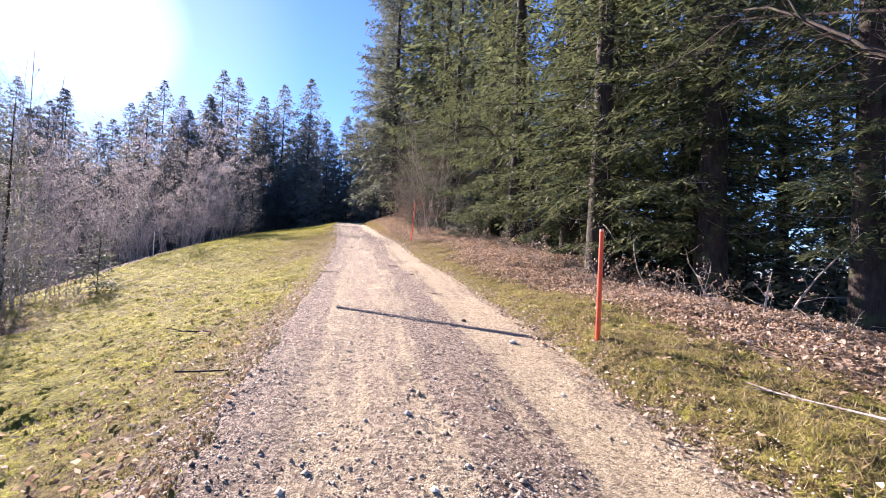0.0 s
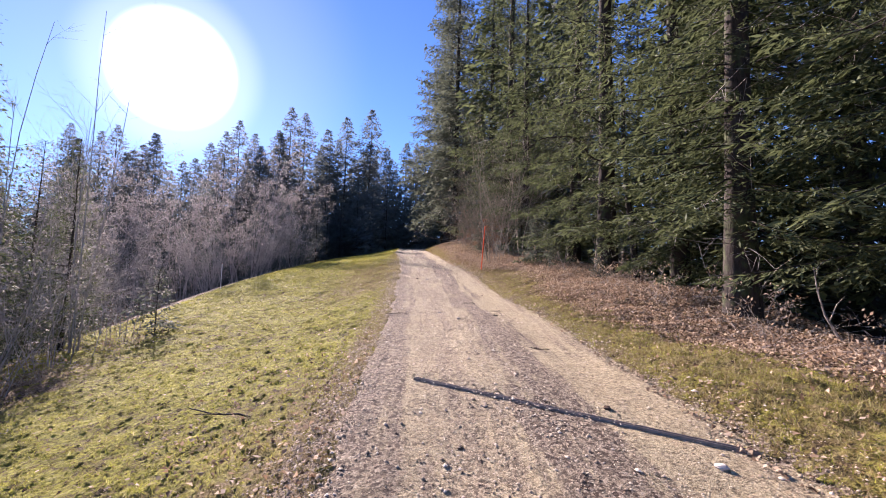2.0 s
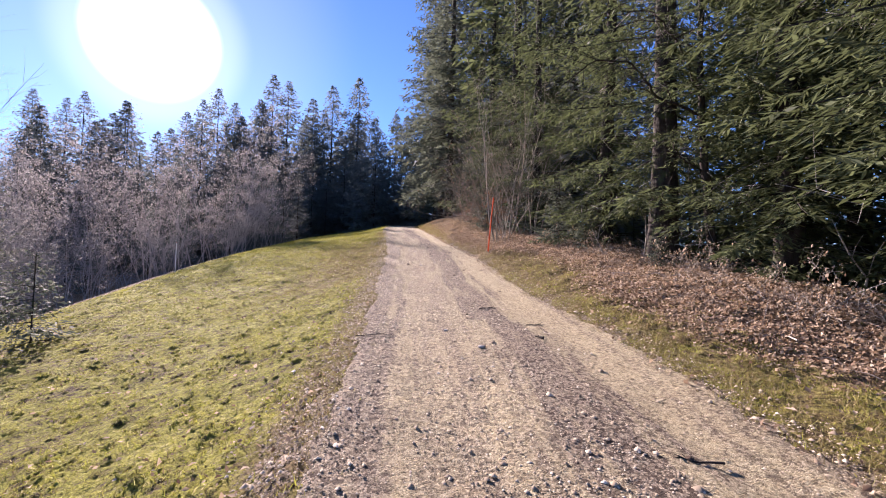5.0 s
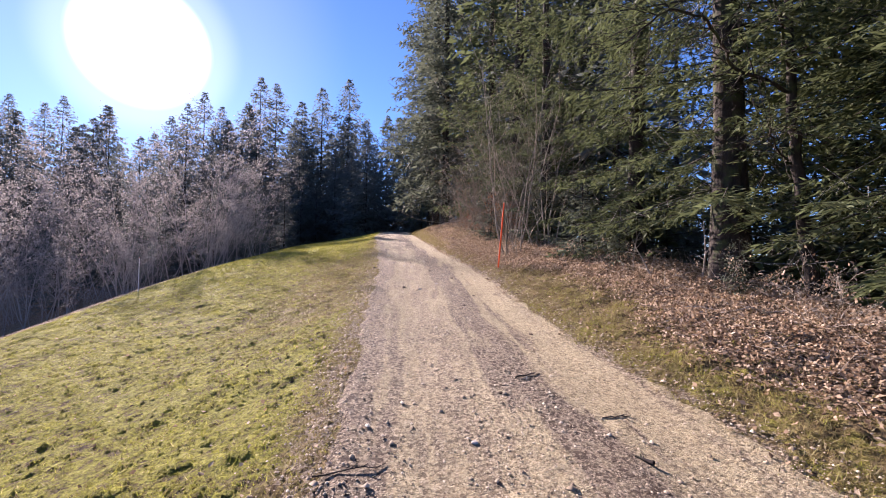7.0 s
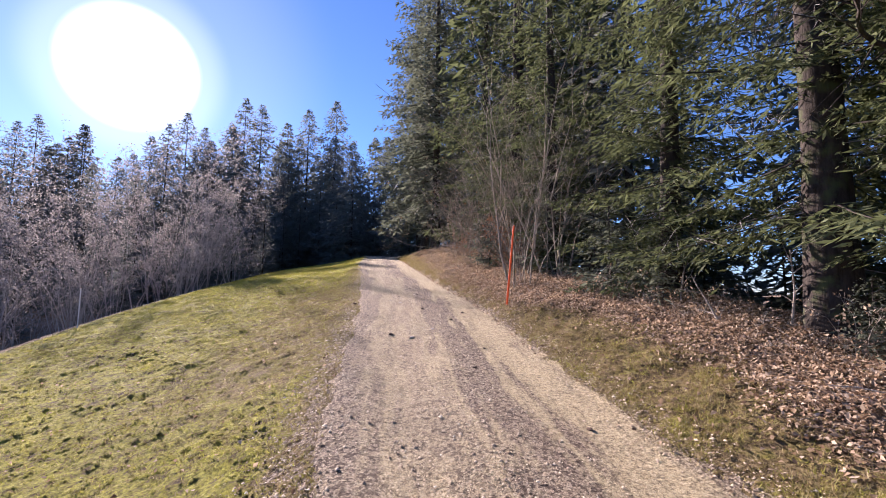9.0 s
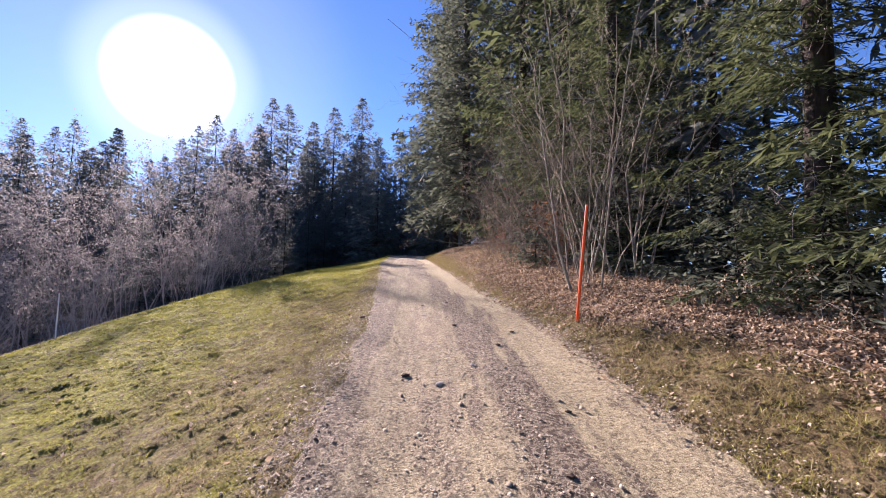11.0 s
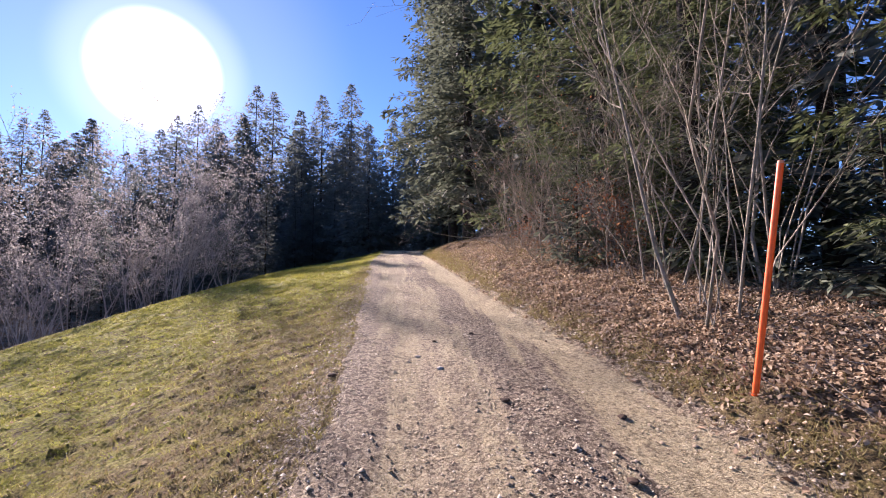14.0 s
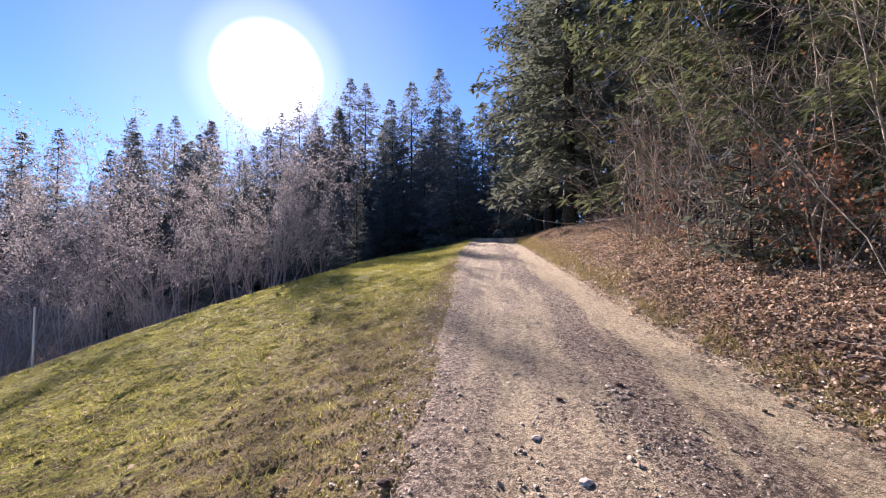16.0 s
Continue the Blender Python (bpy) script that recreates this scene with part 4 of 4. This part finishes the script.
def patch(x, y, s=1.0):
    return noise.noise((x * s, y * s, 11.0))


def left_turf(x, y):
    d = edge_l(y) - x
    if d < -0.3:
        return 0.0
    bare = 0.55 * (1 - sstep(0.2, 2.2, d)) * (1 - sstep(7, 12, y)) + 0.4 * sstep(16, 21, y) * (1 - sstep(1.0, 4.0, d)) * (1 - sstep(27, 33, y))
    return (0.2 + 0.8 * sstep(-0.25, 0.15, patch(x, y, 1.3) + 0.5 * patch(x, y, 4))) * sstep(-0.3, 0.35, d + 0.25 * patch(x, y, 2.5)) * (1 - bare) * (1 - sstep(5, 7, d) * (1 - sstep(10, 17, y)))


def withered(x, y):
    """Where the meadow's turf is straw rather than green."""
    d = edge_l(y) - x
    if d < -0.15:
        return 0.0
    w = max(0.8 * sstep(15, 20, y) * (1 - sstep(1.6, 5.0, d)) * (1 - sstep(28, 34, y)), 0.8 * (1 - sstep(0.1, 0.8, d)), 0.5 * (1 - sstep(0.6, 2.6, d)) * (1 - sstep(8, 12, y)), 0.12)
    return w * sstep(-0.35, 0.15, patch(x, y, 1.9) + 0.3)


def right_turf(x, y):
    e = x - edge_r(y)
    return 0.0 if e < -0.1 else sstep(-0.1, 0.2, e) * (1 - 0.93 * litter_share(x, y)) * (0.3 + 0.7 * sstep(-0.3, 0.2, patch(x, y, 1.7)))


def tufts(name, seed, n, per, keep, box, mat, high, label):
    g = np.random.default_rng(seed)
    c = scatter(g, n, keep, box)
    p = np.repeat(c, per, 0) + np.concatenate((g.normal(0, 0.034, (n * per, 2)), np.full((n * per, 1), -0.01)), 1)
    m = len(p)
    coarse = np.repeat(1 + np.clip((c[:, 1] - 20) / 14, 0, 2.2), per)
    tall_by = np.repeat(g.uniform(0.35, 1.7, n), per) * coarse ** 0.6
    a = g.uniform(0, 2 * np.pi, m)
    w = np.stack((np.cos(a), np.sin(a), np.zeros(m)), 1) * (coarse * g.uniform(0.002, 0.0055, m))[:, None]
    lean = np.concatenate((g.normal(0, 1.3, (m, 2)), np.ones((m, 1))), 1)
    tip = p + unit(lean) * (high * tall_by * g.uniform(0.5, 1.4, m))[:, None]
    v = np.stack((p - w, p + w, tip), 1).reshape(-1, 3)
    return tagged(new(name, tri_mesh(name, v, np.arange(len(v)).reshape(-1, 3), mat)), label, "grass", kind="stuff")


tufts("grass", 21, 92000, 8, lambda x, y: left_turf(x, y) * (1 - 0.75 * withered(x, y)), (-0.7, -12.5, 1.0, 58), M_BLADE, 0.033, "short yellow-green winter grass on the sloping meadow")
tufts("verge_turf", 24, 9000, 8, lambda x, y: right_turf(x, y) * sstep(-0.2, 0.2, patch(x, y, 1.1) + 0.15), (1.6, 6.5, 1.5, 20), M_BLADE, 0.038, "yellow-green grass clumps along the verge")
tufts("dry_turf", 23, 52000, 7, withered, (-0.7, -9, 1.0, 36), M_STRAW, 0.03, "withered straw-coloured grass beside the track")
tufts("verge_grass", 22, 26000, 8, right_turf, (-0.4, 6.5, 1.5, 48), M_STRAW, 0.06, "short dry yellowish grass along the verge")


def hummocks(name, seed, n, keep, box, label):
    """Low matted clumps of turf."""
    g = np.random.default_rng(seed)
    c = scatter(g, n, keep, box)
    r = g.uniform(0.025, 0.075, n)
    a = g.uniform(0, 2 * np.pi, n)
    V = []
    for k in range(5):
        q = r * g.uniform(0.7, 1.3, n)
        V.append(c + np.stack((q * np.cos(a + k * 1.2566), q * np.sin(a + k * 1.2566), np.full(n, -0.012)), 1))
    V.append(c + np.stack((r * g.normal(0, 0.25, n), r * g.normal(0, 0.25, n), r * g.uniform(0.15, 0.4, n)), 1))
    v = np.stack(V, 1).reshape(-1, 3)
    i = np.arange(n) * 6
    f = np.concatenate([np.stack((i + k, i + (k + 1) % 5, i + 5), 1) for k in range(5)])
    me = tri_mesh(name, v, f, M_GROUND, True)
    me.attributes.new("dry", "FLOAT", "POINT").data.foreach_set("value", np.repeat(np.array([dry_share(p[0], p[1]) for p in c], np.float32), 6))
    return tagged(new(name, me), label, "turf", kind="stuff")


hummocks("turf_clumps", 25, 24000, left_turf, (-0.7, -11.5, 1.2, 40), "matted clumps of winter turf on the meadow")
hummocks("verge_clumps", 26, 6000, right_turf, (-0.3, 6.5, 1.5, 40), "matted clumps of dry turf along the verge")


def fallen_leaves(name, seed, n, keep, box, size, mat, label):
    g = np.random.default_rng(seed)
    p = scatter(g, n, keep, box)
    p[:, 2] += g.uniform(0.0, 0.055, n)
    d = unit(np.concatenate((g.normal(0, 1, (n, 2)), g.normal(0, 0.55, (n, 1))), 1))
    w = unit(np.cross(d, g.normal(0, 0.6, (n, 3)) + (0, 0, 1)))
    s = size * g.uniform(0.5, 1.5, n)
    up = np.cross(w, d) * (s * g.uniform(-0.2, 0.35, n))[:, None]
    q = p + d * (s * 0.45)[:, None]
    v = np.stack((p, q + w * (s * 0.32)[:, None] + up, p + d * s[:, None], q - w * (s * 0.32)[:, None] + up), 1).reshape(-1, 3)
    i = np.arange(n) * 4
    f = np.concatenate((np.stack((i, i + 1, i + 2), 1), np.stack((i, i + 2, i + 3), 1)))
    return tagged(new(name, tri_mesh(name, v, f, mat)), label, "leaves", kind="stuff")


fallen_leaves("leaf_litter", 31, 135000, lambda x, y: 0.0 if x < edge_r(y) - 0.1 else 0.05 + 0.95 * litter_share(x, y), (0.2, 7.5, 1.5, 46), 0.05, M_LEAF, "brown and pale fallen leaves covering the bank")
fallen_leaves("bank_leaves", 33, 80000, lambda x, y: 0.0 if x < edge_r(y) + 0.2 else litter_share(x, y), (1.2, 6.2, 6, 30), 0.04, M_LEAF, "crumpled brown beech leaves lying thick on the bank")
fallen_leaves("scattered_leaves", 32, 4000, lambda x, y: 0.0 if x > edge_l(y) else 0.12 + 0.8 * (1 - sstep(0.2, 3.0, edge_l(y) - x)) * (1 - sstep(7, 13, y)), (-0.9, -9, 1.5, 34), 0.045, M_LEAF, "brown leaves caught in the meadow grass")


def gravel(seed, n, big):
    g = np.random.default_rng(seed)
    shape = np.array(((1, 0, -0.4), (0, 1, -0.4), (-1, 0, -0.4), (0, -1, -0.4), (0.1, 0.15, 0.75)), float)
    tri = np.array(((0, 1, 4), (1, 2, 4), (2, 3, 4), (3, 0, 4)))
    V, F = [], []
    while len(V) < n:
        y = 1.5 + 30 * g.uniform() ** 1.2
        u = g.uniform()
        x = edge_l(y) - 0.75 + (edge_r(y) - edge_l(y) + 1.2) * u
        loose = 0.1 + 0.9 * max(math.exp(-((u - 0.55) / 0.13) ** 2), math.exp(-((u - 0.16) / 0.09) ** 2), math.exp(-((0.93 - u) / 0.06) ** 2), 0.6 * math.exp(-((u - 0.36) / 0.06) ** 2))
        if g.uniform() > loose:
            continue
        s = big * min(g.lognormal(-0.5, 0.5), 3.2)
        a = g.uniform(0, 2 * np.pi)
        c, sn = math.cos(a), math.sin(a)
        pts = shape * (s * g.uniform(0.7, 1.3, (5, 1))) * (1.2, 0.9, 0.75)
        pts = np.stack((pts[:, 0] * c - pts[:, 1] * sn, pts[:, 0] * sn + pts[:, 1] * c, pts[:, 2]), 1) + (x, y, road_top(x, y) + s * 0.45)
        F.append(tri + 5 * len(V))
        V.append(pts)
    return tagged(new("gravel", tri_mesh("gravel", np.concatenate(V), np.concatenate(F), M_STONE)), "loose pale gravel stones strewn over the track", "gravel", kind="stuff")


gravel(41, 60000, 0.0098)


def ground_twigs(seed, n):
    g = np.random.default_rng(seed)
    p = scatter(g, n, lambda x, y: 0.0 if x < edge_r(y) + 0.3 else litter_share(x, y), (1.5, 7.5, 3, 38))
    lines = []
    for q in p:
        d = unit(np.array((g.normal(), g.normal(), g.normal(0.15, 0.35))))
        ln = g.uniform(0.15, 0.7)
        lines.append((np.stack((q, q + d * ln * 0.5 + g.normal(0, 0.03, 3), q + d * ln + g.normal(0, 0.05, 3))) + (0, 0, 0.02), np.array((0.005, 0.004, 0.002))))
    return tagged(new("dry_stalks", tri_mesh("dry_stalks", *tubes(lines, 3), M_DEAD)), "dry pale stalks and twigs among the fallen leaves", "stalks", kind="stuff")


ground_twigs(51, 1100)
